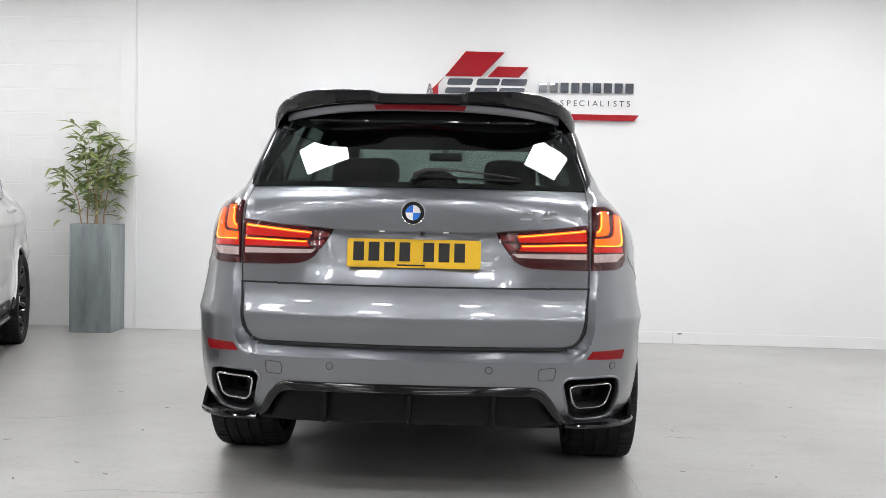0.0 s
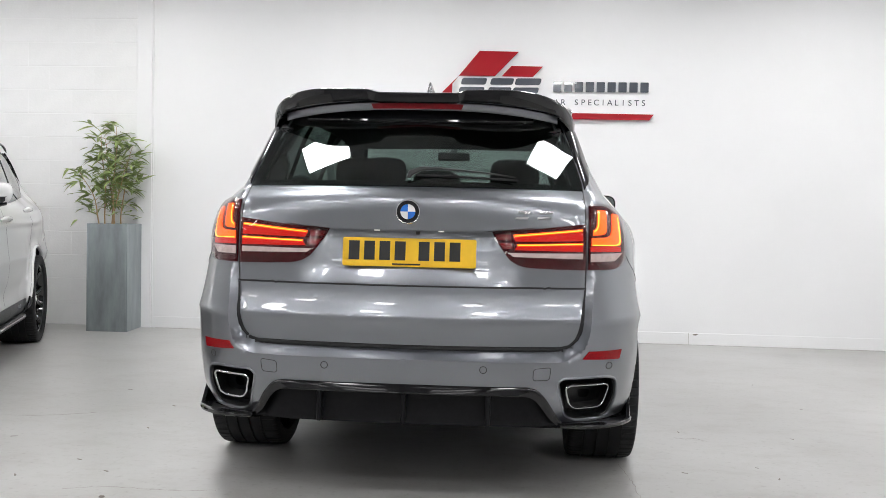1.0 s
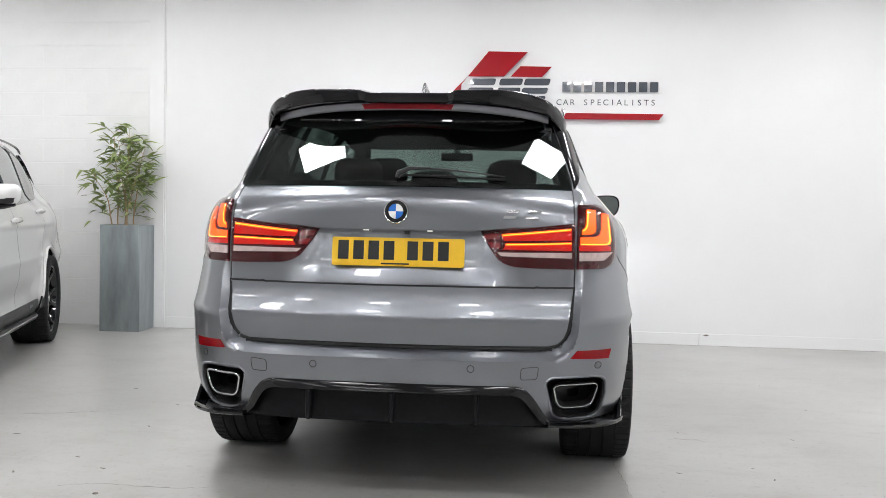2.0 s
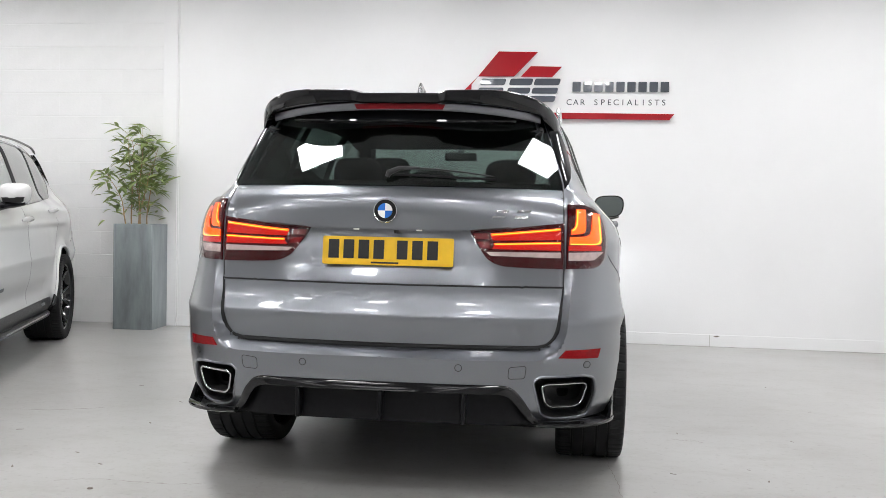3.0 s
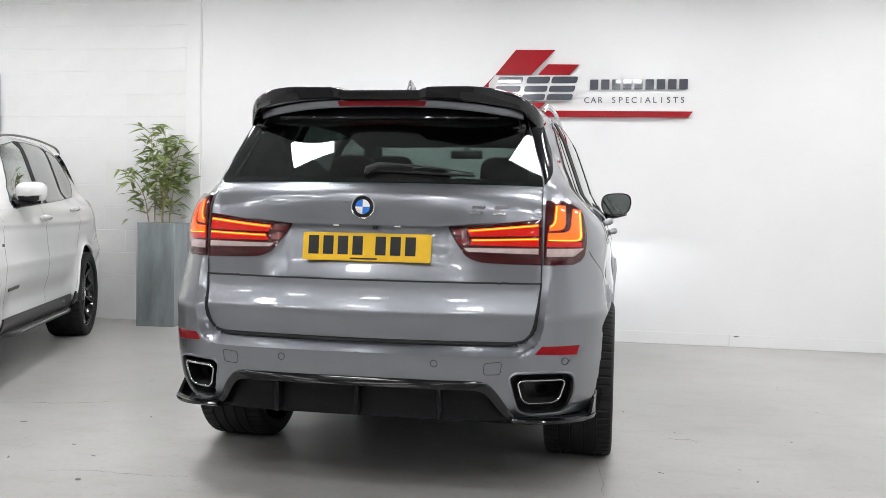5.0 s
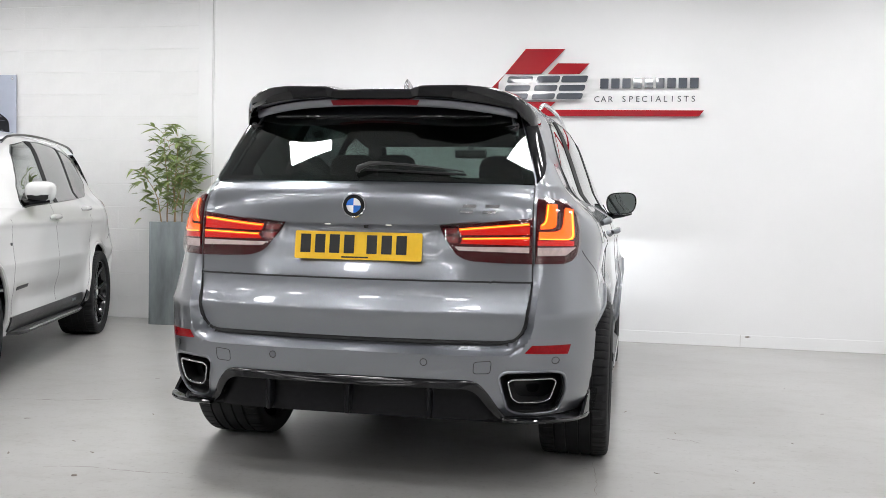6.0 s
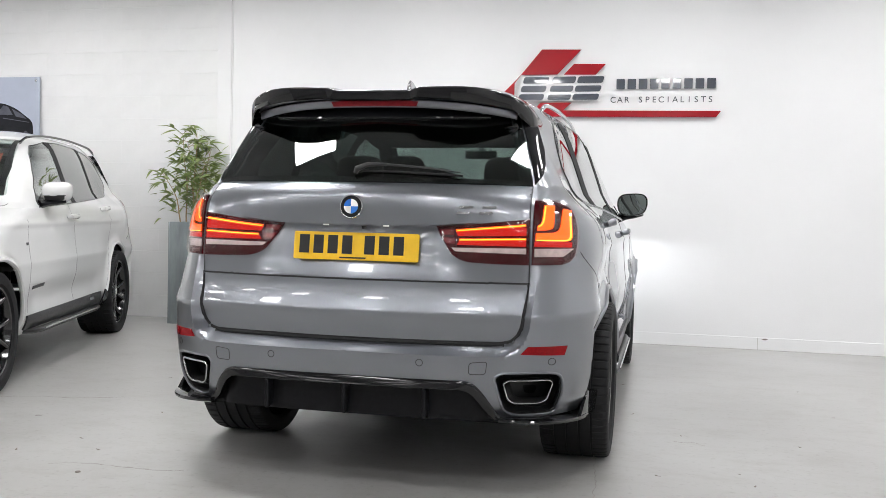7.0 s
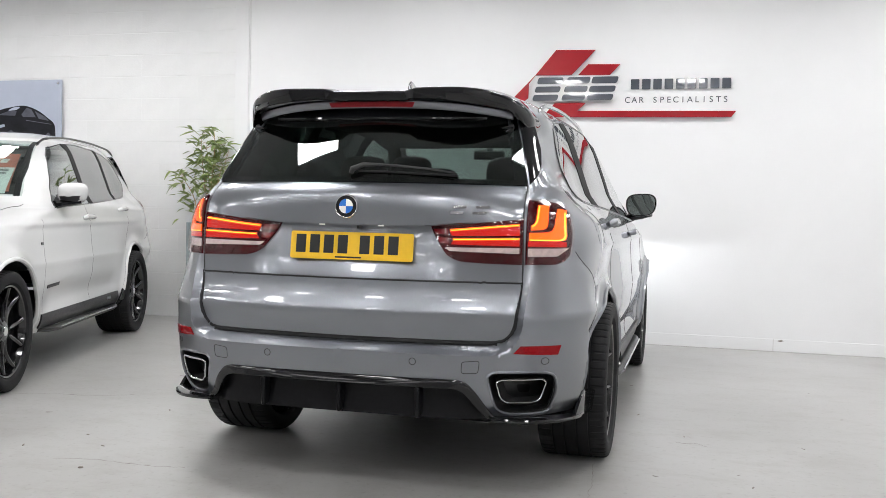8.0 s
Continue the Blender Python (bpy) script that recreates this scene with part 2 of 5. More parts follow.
# ---- mesh helpers ----
class Geo:
    """Collects vertices and faces of one mesh."""

    def __init__(self):
        self.v, self.f = [], []

    def add(self, verts, faces):
        o = len(self.v)
        self.v += [tuple(map(float, p)) for p in verts]
        self.f += [tuple(int(i) + o for i in f) for f in faces]
        return self

    def box(self, c, s, bevel=0.004, m=None):
        """A box with chamfered edges, of full size s, round c."""
        h = [a / 2 for a in s]
        b = min(bevel, min(h) * 0.45)
        vs, key = [], {}
        for sx in (-1, 1):
            for sy in (-1, 1):
                for sz in (-1, 1):
                    sg = (sx, sy, sz)
                    for ax in range(3):
                        key[sg, ax] = len(vs)
                        vs.append([sg[k] * (h[k] if k == ax else h[k] - b) for k in range(3)])
        fs = []
        for ax in range(3):
            p, q = (ax + 1) % 3, (ax + 2) % 3
            for s0 in (-1, 1):
                ring = []
                for a, c2 in ((-1, -1), (1, -1), (1, 1), (-1, 1)):
                    sg = [0, 0, 0]
                    sg[ax], sg[p], sg[q] = s0, a, c2
                    ring.append(key[tuple(sg), ax])
                fs.append(ring if s0 > 0 else ring[::-1])
            for a in (-1, 1):
                for c2 in (-1, 1):
                    e = []
                    for s0 in (-1, 1):
                        sg = [0, 0, 0]
                        sg[ax], sg[p], sg[q] = s0, a, c2
                        e.append((key[tuple(sg), p], key[tuple(sg), q]))
                    quad = [e[0][0], e[1][0], e[1][1], e[0][1]]
                    fs.append(quad[::-1] if a * c2 > 0 else quad)
        for sx in (-1, 1):
            for sy in (-1, 1):
                for sz in (-1, 1):
                    t = [key[(sx, sy, sz), k] for k in range(3)]
                    fs.append(t if sx * sy * sz > 0 else t[::-1])
        vs = [Vector(v) for v in vs]
        if m:
            vs = [m @ v for v in vs]
        return self.add([v + Vector(c) for v in vs], fs)

    def tube(self, pts, r, sides=8, closed=False, flat=1.0, caps=True):
        """A round rod along pts; r is one radius or one a point; flat squeezes it along its second axis."""
        P = [Vector(p) for p in pts]
        n = len(P)
        rs = list(r) if hasattr(r, "__len__") else [r] * n
        vs, fs = [], []
        ref = None
        for i, p in enumerate(P):
            a = P[(i - 1) % n] if closed or i else P[0]
            b = P[(i + 1) % n] if closed or i < n - 1 else P[-1]
            t = (b - a).normalized()
            if ref is None:
                ref = t.orthogonal().normalized()
                if abs(t.z) < 0.9:
                    ref = (Vector((0, 0, 1)) - t * t.z).normalized()
            ref = (ref - t * ref.dot(t)).normalized()
            w = t.cross(ref)
            for k in range(sides):
                g = 2 * math.pi * k / sides
                vs.append(p + ref * (rs[i] * math.cos(g)) + w * (rs[i] * flat * math.sin(g)))
        for i in range(n if closed else n - 1):
            j = (i + 1) % n
            for k in range(sides):
                k2 = (k + 1) % sides
                fs.append((i * sides + k, i * sides + k2, j * sides + k2, j * sides + k))
        if caps and not closed:
            fs.append(tuple(range(sides))[::-1])
            fs.append(tuple((n - 1) * sides + k for k in range(sides)))
        return self.add(vs, fs)

    def revolve(self, profile, steps=48, m=None, wave=None):
        """Profile points (axis, radius) turned round the x axis; wave(i, k, r) may change a radius."""
        vs, fs = [], []
        n = len(profile)
        for k in range(steps):
            g = 2 * math.pi * k / steps
            for i, (a, r) in enumerate(profile):
                rr = wave(i, k, r) if wave else r
                vs.append(Vector((a, rr * math.cos(g), rr * math.sin(g))))
        for k in range(steps):
            k2 = (k + 1) % steps
            for i in range(n - 1):
                fs.append((k * n + i, k * n + i + 1, k2 * n + i + 1, k2 * n + i))
        if m:
            vs = [m @ v for v in vs]
        return self.add(vs, fs)

    def grid(self, P, flip=False, skirt=None):
        """Rows of points as one sheet; skirt gives a second set of rows behind it, which closes the rim and the back."""
        R, C = len(P), len(P[0])
        vs = [p for row in P for p in row]
        fs = []
        for i in range(R - 1):
            for j in range(C - 1):
                q = (i * C + j, i * C + j + 1, (i + 1) * C + j + 1, (i + 1) * C + j)
                fs.append(q[::-1] if flip else q)
        if skirt is not None:
            o = len(vs)
            vs += [p for row in skirt for p in row]
            rim = [(0, j) for j in range(C)] + [(i, C - 1) for i in range(1, R)] + [(R - 1, j) for j in range(C - 2, -1, -1)] + [(i, 0) for i in range(R - 2, 0, -1)]
            ids = [i * C + j for i, j in rim]
            for a, b in zip(ids, ids[1:] + ids[:1]):
                q = (b, a, a + o, b + o)
                fs.append(q[::-1] if flip else q)
            for i in range(R - 1):
                for j in range(C - 1):
                    q = (o + i * C + j, o + (i + 1) * C + j, o + (i + 1) * C + j + 1, o + i * C + j + 1)
                    fs.append(q[::-1] if flip else q)
        return self.add(vs, fs)

    def prism(self, outline, y0, y1, m=None, bevel=0.0):
        """A flat outline of (x, z) given depth along y (front y0)."""
        n = len(outline)
        vs = [Vector((x, y0, z)) for x, z in outline] + [Vector((x, y1, z)) for x, z in outline]
        if m:
            vs = [m @ v for v in vs]
        fs = [tuple(range(n)), tuple(range(2 * n - 1, n - 1, -1))]
        fs += [(j, i, i + n, j + n) for i, j in zip(range(n), [*range(1, n), 0])]
        return self.add(vs, fs)

    def mesh(self, name, angle=40):
        me = bpy.data.meshes.new(name)
        me.from_pydata(self.v, [], self.f)
        me.validate()
        me.polygons.foreach_set("use_smooth", [True] * len(me.polygons))
        me.set_sharp_from_angle(angle=radians(angle))
        me.update()
        return me


def part(name, geo, material, parent=None, label="", angle=40, recalc=True):
    """Links what geo holds as one mesh object under parent."""
    me = geo.mesh(name, angle) if isinstance(geo, Geo) else geo
    if recalc and isinstance(geo, Geo):
        bm = bmesh.new()
        bm.from_mesh(me)
        bmesh.ops.recalc_face_normals(bm, faces=bm.faces)
        bm.to_mesh(me)
        bm.free()
        me.set_sharp_from_angle(angle=radians(angle))
    if not me.materials:
        me.materials.append(material)
    ob = new(name, me)
    if parent:
        ob.parent = parent
    if label:
        tagged(ob, label)
    return ob


def smooth_line(pts, n):
    """n points along a soft curve through pts (Catmull-Rom)."""
    P = np.array(pts, float)
    Q = np.vstack([2 * P[0] - P[1], P, 2 * P[-1] - P[-2]])
    out = []
    for t in np.linspace(0, len(P) - 1, n):
        i = min(int(t), len(P) - 2)
        f = t - i
        a, b, c, d = Q[i:i + 4]
        out.append(0.5 * (2 * b + (c - a) * f + (2 * a - 5 * b + 4 * c - d) * f * f + (3 * b - a - 3 * c + d) * f ** 3))
    return np.array(out)


def dense(pts, step=0.004, closed=True):
    """Points every step along a polyline."""
    P = np.array(pts, float)
    out = []
    n = len(P)
    for i in range(n if closed else n - 1):
        a, b = P[i], P[(i + 1) % n]
        k = max(1, int(np.hypot(*(b - a)) / step))
        out += [a + (b - a) * j / k for j in range(k)]
    if not closed:
        out.append(P[-1])
    return np.array(out)


def rounded(pts, r, steps=5):
    """A closed outline with its corners rounded."""
    P = [np.array(p, float) for p in pts]
    n = len(P)
    out = []
    for i in range(n):
        a, p, b = P[i - 1], P[i], P[(i + 1) % n]
        u, w = a - p, b - p
        lu, lw = np.hypot(*u), np.hypot(*w)
        k = min(r, lu * 0.45, lw * 0.45)
        s, e = p + u / lu * k, p + w / lw * k
        for t in np.linspace(0, 1, steps):
            out.append((1 - t) ** 2 * s + 2 * t * (1 - t) * p + t * t * e)
    return np.array(out)


def inside(px, pz, poly):
    """Which of the points lie in the closed outline."""
    r = np.zeros(len(px), bool)
    x0, z0 = poly[-1]
    for x1, z1 in poly:
        hit = (z1 > pz) != (z0 > pz)
        with np.errstate(divide="ignore", invalid="ignore"):
            r ^= hit & (px < (x0 - x1) * (pz - z1) / (z0 - z1 + 1e-12) + x1)
        x0, z0 = x1, z1
    return r


# ---- the room ----
WALL_Y, BLOCK_Y, ROOM_H = 5.20, 5.235, 3.42
X_LEFT, X_RIGHT, Y_BACK = -9.0, 5.6, -11.0


def setting(name, geo, material, label, category):
    return tagged(part(name, geo, material), label, category, kind="structure")


setting("floor", Geo().box(((X_LEFT + X_RIGHT) / 2, (5.5 + Y_BACK) / 2, -0.05), (X_RIGHT - X_LEFT + 0.6, 5.5 - Y_BACK + 0.6, 0.1), 0.001), M["floor"],
        "light grey painted concrete showroom floor with scuffs", "floor")
wall_north = setting("wall_north", Geo().box(((-3.1 + X_RIGHT) / 2, WALL_Y + 0.1, ROOM_H / 2), (X_RIGHT + 3.1, 0.2, ROOM_H), 0.001), M["wall"],
                     "smooth white painted showroom wall", "wall")
wall_block = setting("wall_north_block", Geo().box(((X_LEFT - 3.25) / 2, BLOCK_Y + 0.0980, ROOM_H / 2), (-3.25 - X_LEFT, 0.19, ROOM_H), 0.001), M["mortar"],
                     "white painted concrete block wall with flush joints", "wall")
setting("wall_pier", Geo().box((-3.175, WALL_Y + 0.05, ROOM_H / 2), (0.15, 0.14, ROOM_H), 0.004), M["wall"], "white painted pier between two walls", "pier")
# this strip is added for the soft shadow line at the pier's edge
setting("trim", Geo().box((-3.094, WALL_Y - 0.004, ROOM_H / 2), (0.012, 0.012, ROOM_H), 0.003), M["mortar"], "thin added strip standing in for the shadow line beside the white pier", "trim")
setting("wall_east", Geo().box((X_RIGHT + 0.1, (5.5 + Y_BACK) / 2, ROOM_H / 2), (0.2, 5.4 - Y_BACK, ROOM_H), 0.001), M["wall"], "white painted side wall", "wall")
setting("wall_west", Geo().box((X_LEFT - 0.1, (5.5 + Y_BACK) / 2, ROOM_H / 2), (0.2, 5.4 - Y_BACK, ROOM_H), 0.001), M["wall"], "white painted side wall", "wall")
setting("wall_south", Geo().box(((X_LEFT + X_RIGHT) / 2, Y_BACK - 0.1, ROOM_H / 2), (X_RIGHT - X_LEFT, 0.2, ROOM_H), 0.001), M["wall_back"], "grey painted end wall", "wall")
setting("ceiling", Geo().box(((X_LEFT + X_RIGHT) / 2, (5.5 + Y_BACK) / 2, ROOM_H + 0.05), (X_RIGHT - X_LEFT + 0.4, 5.8 - Y_BACK, 0.1), 0.001), M["ceiling"],
        "plain grey showroom ceiling", "ceiling")
setting("baseboard", Geo().box(((-3.08 + X_RIGHT) / 2, WALL_Y - 0.004, 0.054), (X_RIGHT + 3.08, 0.008, 0.108), 0.004), M["wall"],
        "white painted skirting board along the smooth wall", "baseboard")

# the ceiling's light panels
panel_frame = Geo().box((0, 0, 0), (0.46, 0.46, 0.03), 0.004)
panel_lens = Geo().box((0, 0, -0.012), (0.42, 0.42, 0.014), 0.002)
first = None
for py in (-3.90, -2.35, 2.0, 3.75):
    for px in (-7.0, -5.0, -3.0, -1.0, 1.0, 3.0, 4.9):
        if first is None:
            first = tagged(new("ceiling_light"), "square white LED panel light recessed in the ceiling", "ceiling light", "ceiling lights")
            part("frame", panel_frame, M["ceiling"], first)
            part("diffuser", panel_lens, M["led"], first)
            first.matrix_basis = pose(px, py, ROOM_H - 0.014)
        else:
            copy_thing(first, pose(px, py, ROOM_H - 0.014))

# two wide panels over the tail of the grey car, their lenses divided by thin louvre bars
for px, py, w, d in ((-1.50, .36, .74, .44), (1.62, .44, .56, .42)):
    wide = tagged(new("louvre_light"), "wide white LED panel light with a fine louvre grid", "ceiling light", "wide ceiling lights")
    part("frame", Geo().box((0, 0, 0), (w + .06, d + .06, .03), .004), M["ceiling"], wide)
    part("diffuser", Geo().box((0, 0, -.012), (w, d, .014), .002), M["led"], wide)
    if px > 0:
        for k in range(9):
            part("louvre_bar", Geo().box((0, (k - 4) * d / 9, -.024), (w, .008, .008), .002), M["ceiling"], wide)
        for k in range(11):
            part("louvre_bar", Geo().box(((k - 5) * w / 11, 0, -.024), (.008, d, .008), .002), M["ceiling"], wide)
    wide.matrix_basis = pose(px, py, ROOM_H - .014)

# rows of strip lights further back
first = None
for py in (-10.2, -8.6, -7.0, -5.4):
    for px in (-7.5, -5.6, -3.7, -1.8, 0.1, 2.0, 3.9):
        if first is None:
            first = tagged(new("strip_light"), "long white strip light fixed to the ceiling", "strip light", "strip lights")
            part("housing", Geo().box((0, 0, .012), (1.24, .14, .03), .006), M["ceiling"], first)
            part("diffuser", Geo().box((0, 0, -.012), (1.2, .10, .02), .004), M["tube"], first)
            first.matrix_basis = pose(px, py, ROOM_H - .027)
        else:
            copy_thing(first, pose(px, py, ROOM_H - .027))


# ---- the cars ----
# A large sport utility car in its own metres: x to its right, y ahead from the rear bumper, z up.
AXLE_R, AXLE_F, HUB_Z, ARCH_R = 1.04, 3.973, 0.364, 0.434


def curve(*runs):
    """A profile of soft runs that meet in creases."""
    zs, ys = [], []
    for run in runs:
        a = np.array(run, float)
        m = np.gradient(a[:, 1], a[:, 0])
        for (z0, y0), (z1, y1), m0, m1 in zip(a[:-1], a[1:], m[:-1], m[1:]):
            t, h = np.linspace(0, 1, 9), z1 - z0
            zs += list(z0 + t * h)
            ys += list((2 * t ** 3 - 3 * t ** 2 + 1) * y0 + (t ** 3 - 2 * t ** 2 + t) * h * m0 + (3 * t ** 2 - 2 * t ** 3) * y1 + (t ** 3 - t ** 2) * h * m1)
    zs, ys = np.array(zs), np.array(ys)
    return lambda z: np.interp(z, zs, ys)


def table(*pairs):
    a = np.array(pairs, float)
    return lambda z: np.interp(z, a[:, 0], a[:, 1])


Y_REAR = curve([(.28, .052), (.634, .052)], [(.634, .052), (.66, .0515), (.70, .048), (.725, .043), (.738, .040)],
               [(.738, .040), (.75, .0445), (.775, .0565), (.80, .0660), (.83, .0730), (.862, .0765), (.95, .075), (1.05, .070), (1.15, .058)],
               [(1.15, .058), (1.18, .0590), (1.20, .0635), (1.215, .0745), (1.24, .104)], [(1.24, .104), (1.28, .1344), (1.35, .1916), (1.42, .2530), (1.49, .3190), (1.56, .39)],
               [(1.56, .39), (1.60, .44), (1.64, .52), (1.68, .70), (1.705, .95), (1.72, 1.3)])
Y_CORNER = curve([(.28, .10), (.34, .055), (.40, .02), (.50, -.004), (.593, -.012), (.66, -.008), (.70, -.006), (.738, -.005)],
                 [(.738, -.005), (.77, .008), (.80, .019), (.86, .040), (.93, .064), (.96, .073), (1.0, .0725)])
GATE_W = table((.60, .668), (.74, .680), (.86, .689), (1.0, .689))
R_LEN = table((.3, .68), (1.2, .68), (1.6, .71), (1.64, .72), (1.68, .65), (1.705, .50), (1.72, .2))
R_EXP = table((.3, 4.0), (1.16, 4.0), (1.27, 3.4), (1.40, 3.7), (1.50, 4.6), (1.72, 6.0))
# how strongly the tailgate and its window bow across the car
BOW = curve([(.28, .205), (.90, .205)], [(.90, .205), (1.0, .22), (1.08, .262), (1.15, .325), (1.20, .392), (1.24, .430)], [(1.24, .430), (1.72, .430)])
WIDTH = curve([(.28, .895), (.36, .930), (.50, .953), (.60, .959), (.70, .965), (.738, .969)], [(.738, .969), (.77, .964), (.80, .960), (.85, .955), (.95, .947), (1.05, .930), (1.12, .902), (1.18, .862), (1.24, .822)],
              [(1.24, .822), (1.40, .766), (1.56, .700), (1.60, .674), (1.64, .630), (1.68, .53)], [(1.68, .53), (1.705, .38), (1.72, .15)])
Y_FRONT = table((.28, 4.78), (.36, 4.86), (.55, 4.885), (.72, 4.875), (.86, 4.80), (.95, 4.66), (1.0, 4.50), (1.05, 4.22), (1.10, 3.84), (1.135, 3.60), (1.16, 3.50), (1.30, 3.19), (1.45, 2.87),
                (1.56, 2.62), (1.62, 2.42), (1.66, 2.18), (1.69, 2.0), (1.72, 1.7))
F_LEN = table((.28, .9), (1.0, .95), (1.1, .85), (1.16, .55), (1.3, .42), (1.62, .42), (1.69, .42), (1.72, .2))
F_EXP = table((.28, 3.0), (1.05, 3.0), (1.16, 4.0), (1.30, 6.0), (1.72, 6.0))
# what the cabin's plan adds to the half width along the car
PLAN = curve([(.42, 0), (.54, -.014), (.65, -.036), (.75, -.046), (.85, -.045), (1.0, -.032), (1.25, -.006), (1.5, .012), (2.0, .024), (2.4, .029), (3.2, .030)])
DIP = table((.86, 0), (.93, .035), (1.0, .05), (1.07, .068), (1.076, .068), (1.0785, 0))


def soft_step(v):
    v = np.clip(v, 0, 1)
    return v * v * (3 - 2 * v)


def gate_gap(x, z):
    """How far a place on the rear lies outside the tailgate's edge."""
    qx, qz = np.abs(x) - (GATE_W(z) - .085), .705 - z
    return np.hypot(np.maximum(qx, 0), np.maximum(qz, 0)) + np.minimum(np.maximum(qx, qz), 0) - .085


def rear_y(x, z, under=9.0):
    """Where the car's rear face lies at x, z; under keeps a lamp below the ledge."""
    s = np.clip(np.abs(x) / WIDTH(z), 0, 1) ** R_EXP(z)
    y0 = np.where(z < 1.0, Y_REAR(z) + np.clip(gate_gap(x, z) / .030, 0, 1) * (Y_CORNER(z) - Y_REAR(z)), Y_REAR(z))
    turn = R_LEN(z) * (1 - np.sqrt(1 - s))
    edge = .66 + soft_step((z - 1.16) / .08) * (np.minimum(.685, .82 * WIDTH(z)) - .635)
    bowed = BOW(z) * x * x
    turn = turn + soft_step((z - .60) / .04) * soft_step((1.63 - z) / .06) * soft_step((edge + .055 - np.abs(x)) / .07) * (bowed - turn)
    return y0 + turn + soft_step((.50 - np.abs(x)) / .20) * DIP(np.minimum(z - .098 * np.maximum(np.abs(x) - .32, 0), under))


def flare(y, z):
    """What the arches, sills and shoulder line add to the width."""
    d = 0
    for a in (AXLE_R, AXLE_F):
        r = np.hypot(y - a, z - HUB_Z)
        low = np.where((y < a) & (a == AXLE_R), soft_step((z - .55) / .22), soft_step((z - .3) / .1))
        d = d + 0.020 * np.exp(-((r - ARCH_R) / 0.045) ** 2) * low
    d = d - 0.056 * soft_step((y - .34) / .16) * soft_step((1.0 - y) / .3) * soft_step((.74 - z) / .20)
    d = d - 0.042 * soft_step((z - .45) / .25) * soft_step((y - .42) / .28) * soft_step((1.75 - y) / .75) * soft_step((1.06 - z) / .30)
    mid = soft_step((y - 1.45) / .35) * soft_step((3.55 - y) / .35)
    d = d - 0.028 * mid * np.exp(-((z - .50) / .085) ** 2) + 0.012 * mid * np.exp(-((z - .36) / .05) ** 2)
    return d + 0.010 * np.exp(-((z - 1.0) / .022) ** 2) * soft_step((y - .75) / .4) * soft_step((4.1 - y) / .5)


def plan(y, z):
    """What the cabin's taper takes from or adds to the half width."""
    return soft_step((z - 1.09) / .13) * soft_step((1.685 - z) / .07) * PLAN(y)


def side_x(y, z):
    """The half width of the car's side at y, z."""
    w = WIDTH(z)
    y0 = np.where(z < 1.0, Y_CORNER(z), Y_REAR(z))
    a = np.clip((y0 + R_LEN(z) - y) / R_LEN(z), 0, 1)
    b = np.clip((y - Y_FRONT(z) + F_LEN(z)) / F_LEN(z), 0, 1)
    x = w * np.minimum((1 - a ** 2) ** (1 / R_EXP(z)), (1 - b ** 2) ** (1 / F_EXP(z)))
    bow = 0.012 * np.sin(np.pi * np.clip((y - .8) / 3.2, 0, 1))
    return x - (0.012 + 0.024 * soft_step((z - 1.09) / .13)) * soft_step((y - .8) / .5) * soft_step((4.0 - y) / .5) + bow + flare(y, z) + plan(y, z)


def front_y(x, z):
    s = np.clip(np.abs(x) / WIDTH(z), 0, 1) ** F_EXP(z)
    return Y_FRONT(z) - F_LEN(z) * (1 - np.sqrt(1 - s))


def on_rear(x, z, off=0.0):
    """A place on the rear face, lifted off along its normal."""
    e = 0.006
    dx = (rear_y(x + e, z) - rear_y(x - e, z)) / (2 * e)
    dz = (rear_y(x, z + e) - rear_y(x, z - e)) / (2 * e)
    n = Vector((float(dx), -1, float(dz))).normalized()
    return Vector((x, float(rear_y(x, z)), z)) + n * off


def on_lamp(x, z, off=0.0):
    """As on_rear, but lifted level, for what lies under the ledge of the tailgate."""
    e = 0.006
    dx = (rear_y(x + e, z, 1.07) - rear_y(x - e, z, 1.07)) / (2 * e)
    return Vector((x, float(rear_y(x, z, 1.07)), z)) + Vector((float(dx), -1, 0)).normalized() * off


def on_front(x, z, off=0.0):
    e = 0.006
    dx = (front_y(x + e, z) - front_y(x - e, z)) / (2 * e)
    dz = (front_y(x, z + e) - front_y(x, z - e)) / (2 * e)
    n = Vector((-float(dx), 1, -float(dz))).normalized()
    return Vector((x, float(front_y(x, z)), z)) + n * off


def on_side(sg, y, z, off=0.0):
    e = 0.008
    dy = (side_x(y + e, z) - side_x(y - e, z)) / (2 * e)
    dz = (side_x(y, z + e) - side_x(y, z - e)) / (2 * e)
    n = Vector((sg, -float(dy), -float(dz))).normalized()
    return Vector((sg * float(side_x(y, z)), y, z)) + n * off


def sheet(rows, at, off, thick=0.006):
    """A curved plate whose rows of (a, b) lie on a face of the car."""
    up = [[at(float(a), float(b), off) for a, b in row] for row in rows]
    down = [[at(float(a), float(b), off - thick) for a, b in row] for row in rows]
    return Geo().grid(up, skirt=down)


def between(lower, upper, n, m):
    """Rows from one line of (a, b) to another, each a polyline."""
    def resample(p):
        p = np.array(p, float)
        d = np.r_[0, np.cumsum(np.hypot(*np.diff(p, axis=0).T))]
        t = np.linspace(0, d[-1], n)
        return np.c_[np.interp(t, d, p[:, 0]), np.interp(t, d, p[:, 1])]
    a, b = resample(lower), resample(upper)
    return [a + (b - a) * k / (m - 1) for k in range(m)]


